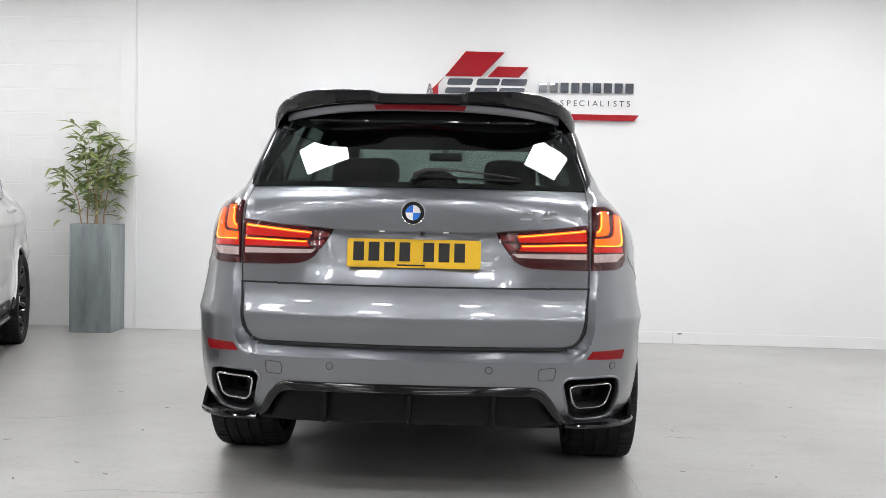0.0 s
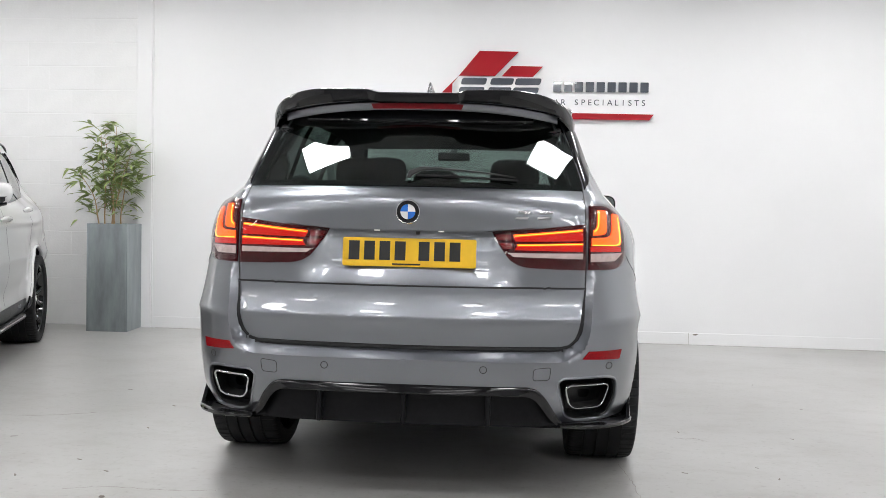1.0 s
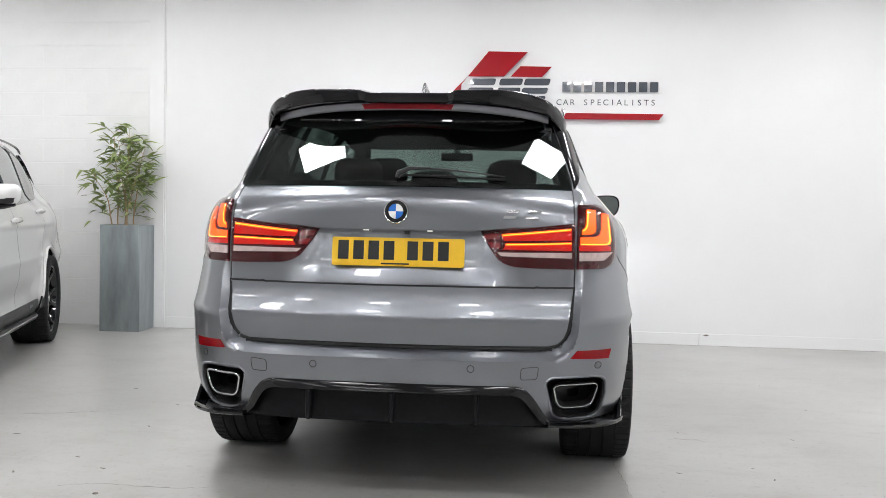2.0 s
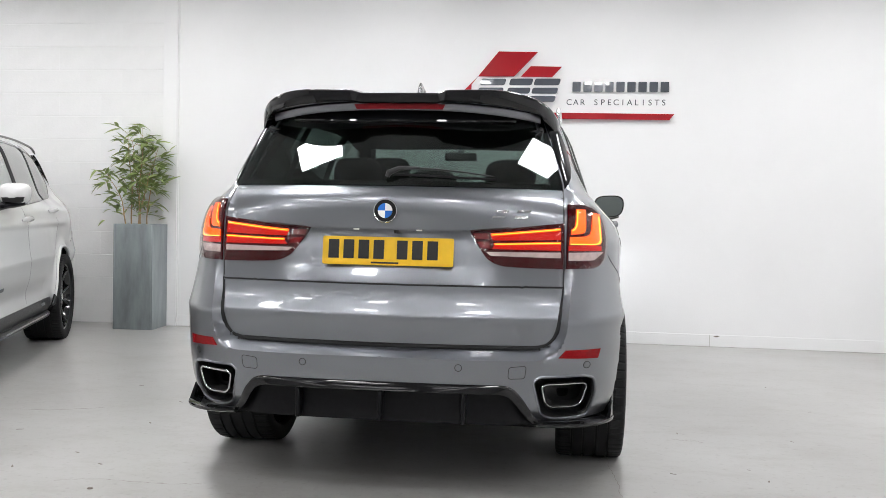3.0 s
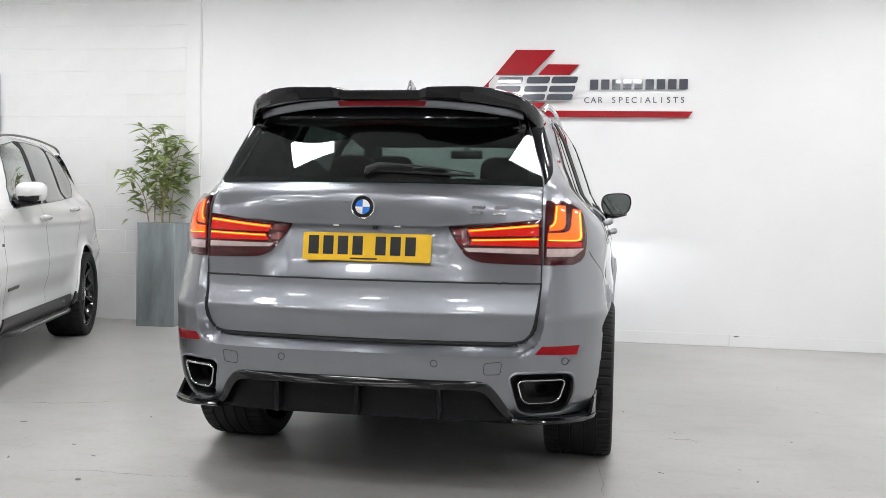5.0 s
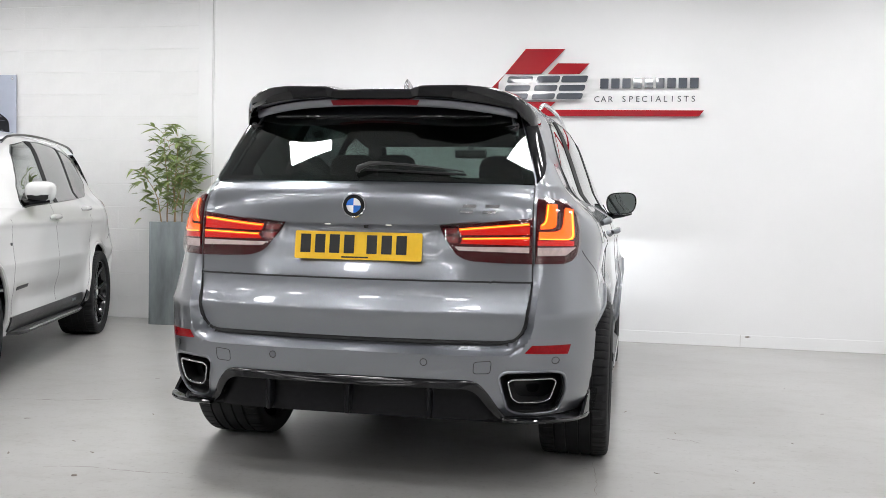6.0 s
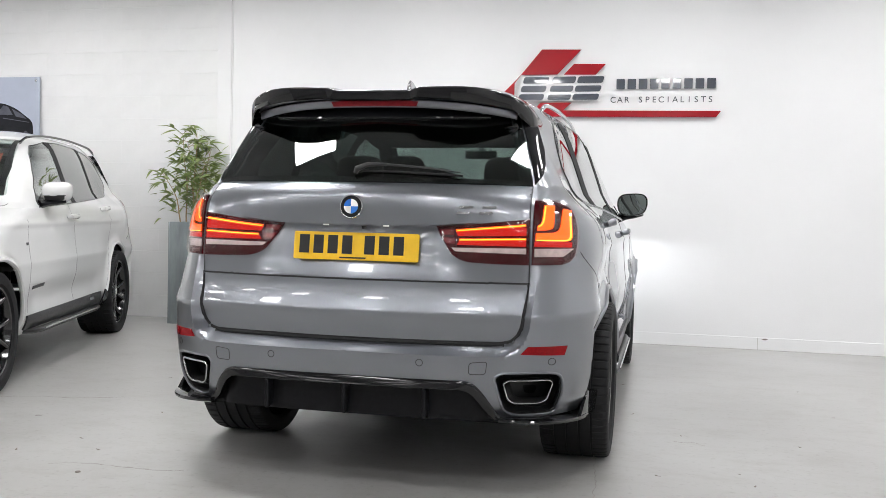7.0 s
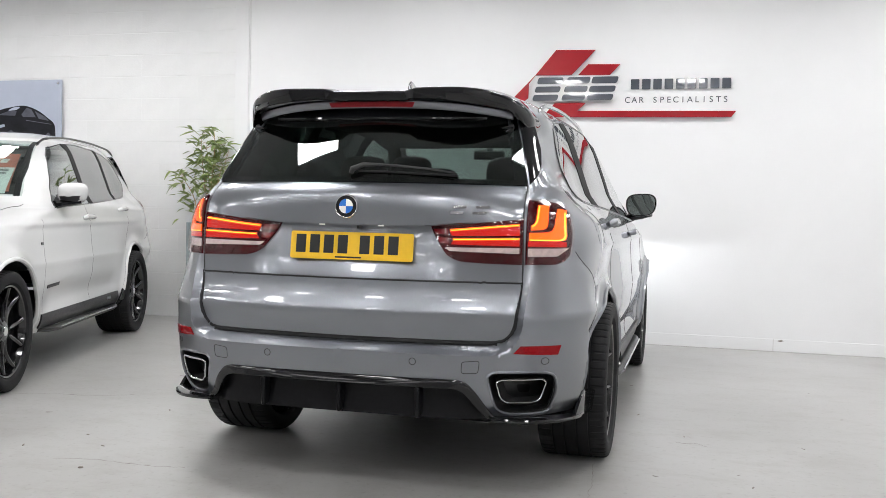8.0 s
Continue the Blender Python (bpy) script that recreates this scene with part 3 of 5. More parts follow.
# outlines on the rear face, as (half width, height)
GATE = rounded([(-.2, 1.60), (.565, 1.60), (.625, 1.43), (.676, 1.262), (.682, 1.18), (.689, .93), (.689, .86), (.667, .620), (-.2, .620)], .105, 11)
RIDGE = [(-.2, .590)] + [(GATE_W(z) - .085 + .115 * math.cos(q), z) for q in np.linspace(-math.pi / 2, 0, 14) for z in [.705 + .115 * math.sin(q)]] + [(float(GATE_W(z)) + .030, z) for z in np.linspace(.73, .93, 8)]
SPLIT_Z = .862
REAR_GLASS = table((1.246, .672), (1.262, .671), (1.43, .620), (1.575, .566))
GLASS_HOLE = [(-.2, 1.268), (.630, 1.268), (.586, 1.43), (.535, 1.553), (-.2, 1.553)]
TAILPIPE = rounded([(.582, .508), (.606, .528), (.765, .526), (.820, .513), (.828, .44), (.796, .358), (.768, .347), (.655, .351), (.612, .372)], .03, 4)
DIFFUSER = [(-.2, .486), (.470, .486), (.503, .478), (.534, .443), (.582, .365), (.606, .345), (.606, .2), (-.2, .2)]
# outlines on the side, as (y, height)
SIDE_GLASS = [(3.06, 1.105), (2.2, 1.143), (1.36, 1.182), (1.02, 1.200), (.93, 1.216), (.84, 1.262), (.785, 1.315), (.780, 1.345), (.815, 1.395), (.875, 1.465), (.96, 1.530), (1.12, 1.575), (1.4, 1.598), (1.9, 1.606), (2.25, 1.594), (2.50, 1.550), (2.62, 1.490), (2.80, 1.36), (2.96, 1.22), (3.05, 1.150)]
BELT = table((.78, 1.330), (.785, 1.315), (.84, 1.262), (.93, 1.216), (1.02, 1.200), (1.36, 1.182), (2.2, 1.143), (3.06, 1.105))
CANT = table((.78, 1.345), (.815, 1.395), (.875, 1.465), (.96, 1.530), (1.12, 1.575), (1.4, 1.598), (1.9, 1.606), (2.25, 1.594), (2.50, 1.550), (2.62, 1.490), (2.80, 1.36), (2.96, 1.22), (3.05, 1.150), (3.06, 1.12))
SCREEN = [(-.2, 1.188), (.735, 1.188), (.672, 1.38), (.575, 1.570), (-.2, 1.580)]


def body_grid():
    """The car's skin as rings of points at rising heights, from rear centre round to front centre and mirrored."""
    marks = np.array([.593, .606, .620, .634, .706, .718, .738, .750, .862, 1.210, *np.arange(1.0735, 1.102, .0025)])
    even = np.arange(.28, 1.60, .012)
    even = even[np.abs(even[:, None] - marks[None]).min(1) > .0075]
    zs = np.sort(np.r_[even, marks, np.arange(1.60, 1.70, .01), [1.70, 1.705, 1.71, 1.714, 1.717, 1.72]])
    nr, ns, nf = 108, 118, 46
    rows = []
    for z in zs:
        th = np.linspace(0, np.pi / 2, 900)
        xs = WIDTH(z) * np.sin(th) ** (2 / R_EXP(z))
        y0 = float(np.where(z < 1.0, Y_CORNER(z), Y_REAR(z)))
        ys = y0 + R_LEN(z) * (1 - np.cos(th))
        d = np.r_[0, np.cumsum(np.hypot(np.diff(xs), np.diff(ys)))]
        t = np.linspace(0, d[-1], nr + 1)[:-1]
        rx, ry = np.interp(t, d, xs), np.interp(t, d, ys)
        back = ry < .42
        ry = np.where(back, rear_y(rx, z), ry)
        sy = np.linspace(y0 + R_LEN(z), Y_FRONT(z) - F_LEN(z), ns + 1)[:-1]
        xs = WIDTH(z) * np.cos(th) ** (2 / F_EXP(z))
        ys = Y_FRONT(z) - F_LEN(z) * (1 - np.sin(th))
        d = np.r_[0, np.cumsum(np.hypot(np.diff(xs), np.diff(ys)))]
        t = np.linspace(0, d[-1], nf + 1)
        fx, fy = np.interp(t, d, xs), np.interp(t, d, ys)
        x = np.r_[rx, side_x(sy, z), fx]
        y = np.r_[ry, sy, fy]
        k = (y > .42) & (np.arange(len(x)) < nr + ns + nf // 2) & (x > 0.3)
        x = np.where(k, side_x(y, z), x)
        rows.append(np.c_[x, y, np.full(len(x), z)])
    return zs, np.array(rows), nr, ns, nf


def build_skin(car, paint, lining):
    """Panels of the body, each with open seams round it and a folded edge."""
    zs, H, nr, ns, nf = body_grid()
    R, C = H.shape[:2]
    col = np.tile(np.arange(C), (R, 1))
    flat = H.reshape(-1, 3).copy()
    cols = col.reshape(-1)
    taken = np.zeros(len(flat), bool)

    def snap(line, a, b, where, tol, redo):
        P = dense(line, .003) if len(line) < 400 else line
        ids = np.nonzero(where & ~taken)[0]
        Q = np.c_[flat[ids, a], flat[ids, b]]
        lo, hi = P.min(0) - tol, P.max(0) + tol
        near = np.all((Q > lo) & (Q < hi), axis=1)
        ids, Q = ids[near], Q[near]
        for k in range(0, len(ids), 2000):
            q, i = Q[k:k + 2000], ids[k:k + 2000]
            d = np.hypot(q[:, None, 0] - P[None, :, 0], q[:, None, 1] - P[None, :, 1])
            j = d.argmin(1)
            ok = d[np.arange(len(q)), j] < tol
            flat[i[ok], a], flat[i[ok], b] = P[j[ok], 0], P[j[ok], 1]
            taken[i[ok]] = True
            redo(i[ok])

    def redo_rear(i):
        flat[i, 1] = rear_y(flat[i, 0], flat[i, 2])

    def redo_side(i):
        flat[i, 0] = side_x(flat[i, 1], flat[i, 2])

    def redo_front(i):
        flat[i, 1] = front_y(flat[i, 0], flat[i, 2])

    rear_c, side_c, front_c = cols < nr * .93, (cols > nr * .60) & (cols < nr + ns + nf * .6), cols > nr + ns + 4
    arches = []
    for a in (AXLE_R, AXLE_F):
        th = np.linspace(math.radians(-25), math.radians(205), 60)
        arches.append([(a + ARCH_R * math.cos(t), HUB_Z + ARCH_R * math.sin(t)) for t in th] + [(a - ARCH_R * .9, .1), (a + ARCH_R * .9, .1)])
    doors = [rounded([(1.30, 1.19), (1.24, .95), (1.42, .62), (1.52, .36), (2.36, .36), (2.40, 1.14)], .05, 4),
             rounded([(2.41, 1.14), (2.37, .36), (3.40, .36), (3.40, 1.00), (3.05, 1.09)], .05, 4)]
    corner = [(.30, .93), (.42, .93), (.66, .78), (.72, .70), (.60, .2), (-.2, .2), (-.2, .93)]
    on_x0 = flat[:, 0] < 1e-6
    snap(dense(GATE, .003), 0, 2, rear_c & ~on_x0, .0056, redo_rear)
    snap(dense([(float(a), float(b)) for a, b in RIDGE], .003, False), 0, 2, rear_c & ~on_x0, .0056, redo_rear)
    for line in (TAILPIPE, DIFFUSER, GLASS_HOLE):
        snap(np.array(line) if len(line) > 400 else dense(line, .003), 0, 2, rear_c & ~on_x0, .0056, redo_rear)
    for line in arches + [SIDE_GLASS]:
        snap(dense(line, .003), 1, 2, side_c, .012, redo_side)
    snap(dense([(.30, .93), (.42, .93), (.66, .78), (.72, .70)], .003, False), 1, 2, side_c & (flat[:, 1] > .25), .008, redo_side)
    snap(dense(SCREEN, .003), 0, 2, front_c & ~on_x0, .012, redo_front)

    # mirror into a closed ring
    G = flat.reshape(R, C, 3)
    left = G[:, 1:-1][:, ::-1].copy()
    left[..., 0] *= -1
    ring = np.concatenate([G, left], 1)
    half = np.concatenate([np.arange(C), np.arange(1, C - 1)[::-1]])
    N = ring.shape[1]
    V = ring.reshape(-1, 3)
    i, j = np.meshgrid(np.arange(R - 1), np.arange(N), indexing="ij")
    j2 = (j + 1) % N
    F = np.stack([i * N + j, i * N + j2, (i + 1) * N + j2, (i + 1) * N + j], -1).reshape(-1, 4)
    fc = V[F].mean(1)
    hc = half[j.reshape(-1)]
    hc2 = half[j2.reshape(-1)]
    hc = np.minimum(hc, hc2)
    ax = np.abs(fc[:, 0])
    rear_f, side_f, front_f = hc < nr * .93, (hc > nr * .55) & (hc < nr + ns + nf * .6), hc > nr + ns + 4
    gate = rear_f & inside(ax, fc[:, 2], GATE)
    lab = np.full(len(F), 0)
    lab[rear_f & (fc[:, 2] < .93) & (fc[:, 1] < .75) & inside(fc[:, 1], fc[:, 2], np.array(corner))] = 3
    lab[rear_f & (fc[:, 2] < .64) & (fc[:, 1] < .45)] = 3
    lab[gate] = np.where(fc[gate, 2] > SPLIT_Z, 1, 2)
    for k, d in enumerate(doors):
        ins = side_f & inside(fc[:, 1], fc[:, 2], d)
        lab[ins] = np.where(fc[ins, 0] > 0, 4 + k, 6 + k)
    cut = np.zeros(len(F), bool)
    for line in (TAILPIPE, DIFFUSER, GLASS_HOLE):
        cut |= rear_f & inside(ax, fc[:, 2], np.array(line))
    for line in arches + [SIDE_GLASS]:
        cut |= side_f & inside(fc[:, 1], fc[:, 2], np.array(line))
    cut |= front_f & inside(ax, fc[:, 2], np.array(SCREEN))
    cut |= (fc[:, 2] < .343) & (fc[:, 1] < .70)
    cut |= gate & (fc[:, 2] < .634)
    # normals
    e1, e2 = V[F[:, 2]] - V[F[:, 0]], V[F[:, 3]] - V[F[:, 1]]
    fn = np.cross(e1, e2)
    vn = np.zeros_like(V)
    for k in range(4):
        np.add.at(vn, F[:, k], fn)
    vn /= np.linalg.norm(vn, axis=1)[:, None] + 1e-12
    names = {0: ("body", ""), 1: ("tailgate", ""), 2: ("lower_tailgate", ""), 3: ("rear_bumper", ""), 4: ("rear_door", ""), 5: ("front_door", ""), 6: ("rear_door", ""), 7: ("front_door", "")}
    made = {}
    for p, (name, label) in names.items():
        f = F[(lab == p) & ~cut]
        if len(f) == 0:
            continue
        used, inv = np.unique(f, return_inverse=True)
        f = inv.reshape(-1, 4)
        v, n = V[used].copy(), vn[used]
        edges = np.concatenate([f[:, [a, (a + 1) % 4]] for a in range(4)])
        key = np.sort(edges, 1)
        _, first_i, cnt = np.unique(key[:, 0].astype(np.int64) * len(v) + key[:, 1], return_index=True, return_counts=True)
        rim = edges[first_i[cnt == 1]]
        cen = v[f].mean(1)
        pull = np.zeros_like(v)
        for a in range(4):
            np.add.at(pull, f[:, a], cen - v[f[:, a]])
        on = np.unique(rim)
        d = pull[on] - n[on] * (pull[on] * n[on]).sum(1)[:, None]
        d /= np.linalg.norm(d, axis=1)[:, None] + 1e-9
        v[on] += d * {0: 0, 3: 0, 1: .0038, 2: .0038}.get(p, 0)
        new_i = {o: len(v) + k for k, o in enumerate(on)}
        v = np.vstack([v, v[on] - n[on] * .016])
        side = [(b, a, new_i[a], new_i[b]) for a, b in rim]
        g = Geo()
        g.v = [tuple(map(float, q)) for q in v]
        g.f = [tuple(int(k) for k in q) for q in f] + [tuple(int(k) for k in q) for q in side]
        made[p] = part(name, g, paint, car, label, 50, recalc=False)
        if p in (0, 4, 5, 6, 7):
            made[p].data.normals_split_custom_set_from_vertices([tuple(map(float, q)) for q in np.vstack([n, n[on]])])
    # the dark lining of the cabin behind the skin
    keep = ~cut & (fc[:, 2] > .34)
    f = F[keep]
    used, inv = np.unique(f, return_inverse=True)
    g = Geo()
    g.v = [tuple(map(float, q)) for q in (V[used] - vn[used] * .022)]
    g.f = [tuple(int(k) for k in q[::-1]) for q in inv.reshape(-1, 4)]
    part("cabin_lining", g, lining, car, "dark cabin lining", recalc=False)
    # a flat floor pan closes the body below
    pan = Geo().box((0, 2.62, .255), (1.30, 3.75, .16), .03)
    part("floor_pan", pan, M["dark"], car, "black underbody tray")
    return made


def mirrored(at, sg):
    return lambda a, b, off=0.0: at(sg * a, b, off)


def line_on(at, pts, r, off, n=40, closed=False, sides=6, flat=1.0):
    P = list(pts)
    if closed:
        P = dense(P, .01)
    else:
        P = dense(P, .015, False)
    return Geo().tube([at(float(a), float(b), off) for a, b in P], r, sides, closed, flat)


def tyre_geo(half, radius):
    """A low road tyre with four grooves round it and cuts across its shoulders."""
    g = .0045
    prof = [(-half * .80, .277), (-half * .95, .292), (-half, .318), (-half * .985, .339), (-half * .95, radius - .010), (-half * .90, radius - .004), (-half * .82, radius - .001)]
    for c in (-.52, -.18, .18, .52):
        c *= half
        prof += [(c - g - .001, radius), (c - g, radius - .007), (c + g, radius - .007), (c + g + .001, radius)]
    prof += [(half * .82, radius - .001), (half * .90, radius - .004), (half * .95, radius - .010), (half * .985, .339), (half, .318), (half * .95, .292), (half * .80, .277)]
    n = len(prof)
    cut = {5, 6, 7, n - 6, n - 7, n - 8}
    return Geo().revolve(prof, 360, wave=lambda i, k, r: r - (.005 if i in cut and k % 6 == 0 else 0))


def wheel_meshes():
    """Meshes of the wheels: a black alloy with five forked spokes, outer face to +x."""
    m = {}
    for key, half, dx in (("rear", .155, 0), ("front", .1375, 0)):
        m["tyre_" + key] = tyre_geo(half, .364).mesh("tyre", 35)
        o = half * .82
        g = Geo().revolve([(-o, .283), (-o - .006, .277), (-o + .01, .265), (-o + .04, .252), (o - .06, .250), (o - .02, .260), (o + .002, .267), (o + .006, .277), (o, .283)], 64)
        for s in (-1, 1):
            pts, rad = [], []
            for t in np.linspace(0, 1, 7):
                r = .045 + t * .217
                a = s * (.16 + .15 * t ** 1.5)
                pts.append((o - .030 - .016 * math.sin(math.pi * min(1, t * 1.05)) + .018 * t, r * math.cos(a), r * math.sin(a)))
                rad.append(.0185 - .005 * t)
            m["spoke_%s_%d" % (key, s)] = Geo().tube(pts, rad, 8, flat=.78).mesh("spoke", 45)
        g.revolve([(o - .055, .0), (o - .020, .0), (o - .016, .046), (o - .022, .062), (o - .06, .070)], 32)
        m["rim_" + key] = g.mesh("wheel", 45)
        m["cap_" + key] = Geo().revolve([(o - .017, 0), (o - .012, .0), (o - .012, .026), (o - .016, .030)], 24).mesh("hub_cap")
        m["disc_" + key] = Geo().revolve([(o - .150, .06), (o - .150, .185), (o - .120, .185), (o - .120, .06)], 48).mesh("brake_disc")
    return m


WHEELS = wheel_meshes()


def add_wheel(car, x, y, key, turn=0.0):
    w = part("wheel", WHEELS["rim_" + key], M["rim"], car, "black forked-spoke alloy wheel")
    w.matrix_basis = pose(x, y, HUB_Z, turn, 0, 0 if x > 0 else 180)
    part("tyre", WHEELS["tyre_" + key], M["rubber"], w, "black low road tyre")
    for k in range(5):
        for side in (-1, 1):
            part("spoke", WHEELS["spoke_%s_%d" % (key, side)], M["rim"], w).matrix_basis = pose(0, 0, 0, 72 * k + 17)
    part("hub_cap", WHEELS["cap_" + key], M["chrome"], w)
    part("brake_disc", WHEELS["disc_" + key], M["disc"], w, "bare steel brake disc")


def liner(sg, y):
    rows = []
    for t in np.linspace(math.radians(-8), math.radians(188), 30):
        rows.append([(sg * x, y + r * math.cos(t), HUB_Z + r * math.sin(t)) for x, r in ((.895, ARCH_R + .002), (.87, ARCH_R + .012), (.62, ARCH_R + .012), (.60, .10))])
    return Geo().grid(rows)


def add_lamps(car, lit):
    glow, bar = (M["lamp_glow"], M["lamp_bar"]) if lit else (M["lamp_off"], M["lamp_off"])
    edge = M["lamp_edge"] if lit else M["lamp_off"]
    for sg in (1, -1):
        at = mirrored(on_lamp, sg)
        low = [(.320, 1.077), (.332, 1.05), (.358, 1.013), (.392, .968), (.420, .951), (.455, .941), (.555, .936), (.683, .934)]
        top = [(.3205, 1.0775), (.45, 1.0865), (.683, 1.113)]
        inner = part("tail_lamp", sheet(between(low, top, 34, 12), at, .006, .03), M["lamp_red"], car, "dark red tail lamp on the tailgate")
        # red chambers, light guides and the clear strip
        def slot(nm, a, b, material, label="", off=.0085):
            part(nm, sheet(between(a, b, 20, 4), at, off, .004), material, inner, label)
        slot("red_chamber", [(.415, 1.041), (.672, 1.047)], [(.405, 1.058), (.672, 1.080)], glow)
        slot("red_chamber", [(.410, 1.008), (.672, 1.006)], [(.420, 1.022), (.672, 1.030)], glow)
        slot("red_chamber", [(.345, 1.046), (.398, 1.046)], [(.334, 1.066), (.395, 1.068)], M["lamp_off"])
        slot("red_chamber", [(.366, 1.012), (.402, 1.012)], [(.352, 1.034), (.399, 1.034)], M["lamp_off"])
        slot("light_guide", [(.408, 1.058), (.670, 1.083)], [(.406, 1.067), (.669, 1.093)], bar, "bright orange light guide" if lit else "", .011)
        slot("light_guide", [(.422, 1.023), (.671, 1.031)], [(.421, 1.031), (.671, 1.039)], bar, "bright orange light guide" if lit else "", .011)
        slot("light_edge", [(.412, 1.0605), (.668, 1.0865)], [(.412, 1.0635), (.668, 1.0900)], edge, "", .0118)
        slot("light_edge", [(.424, 1.0252), (.670, 1.0335)], [(.424, 1.0285), (.670, 1.0365)], edge, "", .0118)
        slot("reversing_lens", [(.405, .982), (.672, .977)], [(.388, .996), (.672, .999)], M["lamp_white"], "clear reversing lamp strip")
        part("lens", sheet(between(low, top, 34, 12), at, .0150, .002), M["lamp_lens"], inner, "clear red outer lens")
        # the outer lamp wraps round the corner
        zs = np.linspace(.934, 1.183, 22)
        out = table((.934, .800), (.945, .826), (.97, .842), (1.02, .848), (1.07, .846), (1.12, .834), (1.15, .818), (1.17, .795), (1.183, .755))
        rows = [[(x, z) for x in np.linspace(.6945, float(out(z)), 14)] for z in zs]
        at2 = mirrored(on_rear, sg)
        outer = part("corner_lamp", sheet(rows, at2, .007, .028), M["lamp_red"], car, "dark red corner lamp")
        part("lens", sheet(rows, at2, .0170, .002), M["lamp_lens"], outer, "clear red outer lens")
        def band(nm, a, b, material, label="", off=.0095, n=14):
            part(nm, sheet(between(a, b, n, 6), at2, off, .004), material, outer, label)
        tag = "bright orange light guide" if lit else ""
        band("red_chamber", [(.700, 1.006), (.829, 1.003)], [(.700, 1.026), (.829, 1.023)], glow, off=.0085)
        # two nested hooks, each with a brighter line along its outer edge
        hook_a, hook_b = [(.708, 1.0875), (.716, 1.0915), (.7215, 1.101), (.7235, 1.114), (.7255, 1.163)], [(.708, 1.069), (.744, 1.0705), (.757, 1.077), (.762, 1.090), (.7595, 1.1615)]
        band("light_guide", hook_a, hook_b, bar, tag, .0125, 40)
        band("light_edge", [(.7085, 1.086), (.717, 1.091), (.7225, 1.101), (.7245, 1.114), (.7262, 1.160)], [(.7085, 1.081), (.720, 1.087), (.7265, 1.099), (.7290, 1.114), (.7305, 1.160)], edge, "", .0135, 40)
        big_a, big_b = [(.703, 1.029), (.805, 1.026), (.822, 1.030), (.827, 1.044), (.816, 1.145)], [(.703, 1.058), (.765, 1.060), (.780, 1.068), (.786, 1.086), (.789, 1.151)]
        band("light_guide", big_a, big_b, bar, tag, .0125, 50)
        band("light_edge", [(.704, 1.0295), (.803, 1.027), (.819, 1.031), (.824, 1.044), (.8145, 1.136)], [(.704, 1.0335), (.800, 1.031), (.813, 1.035), (.818, 1.046), (.8095, 1.136)], edge, "", .0135, 50)
        band("reversing_lens", [(.701, .966), (.800, .966)], [(.701, .998), (.836, .998)], M["lamp_white"], "clear lamp strip")


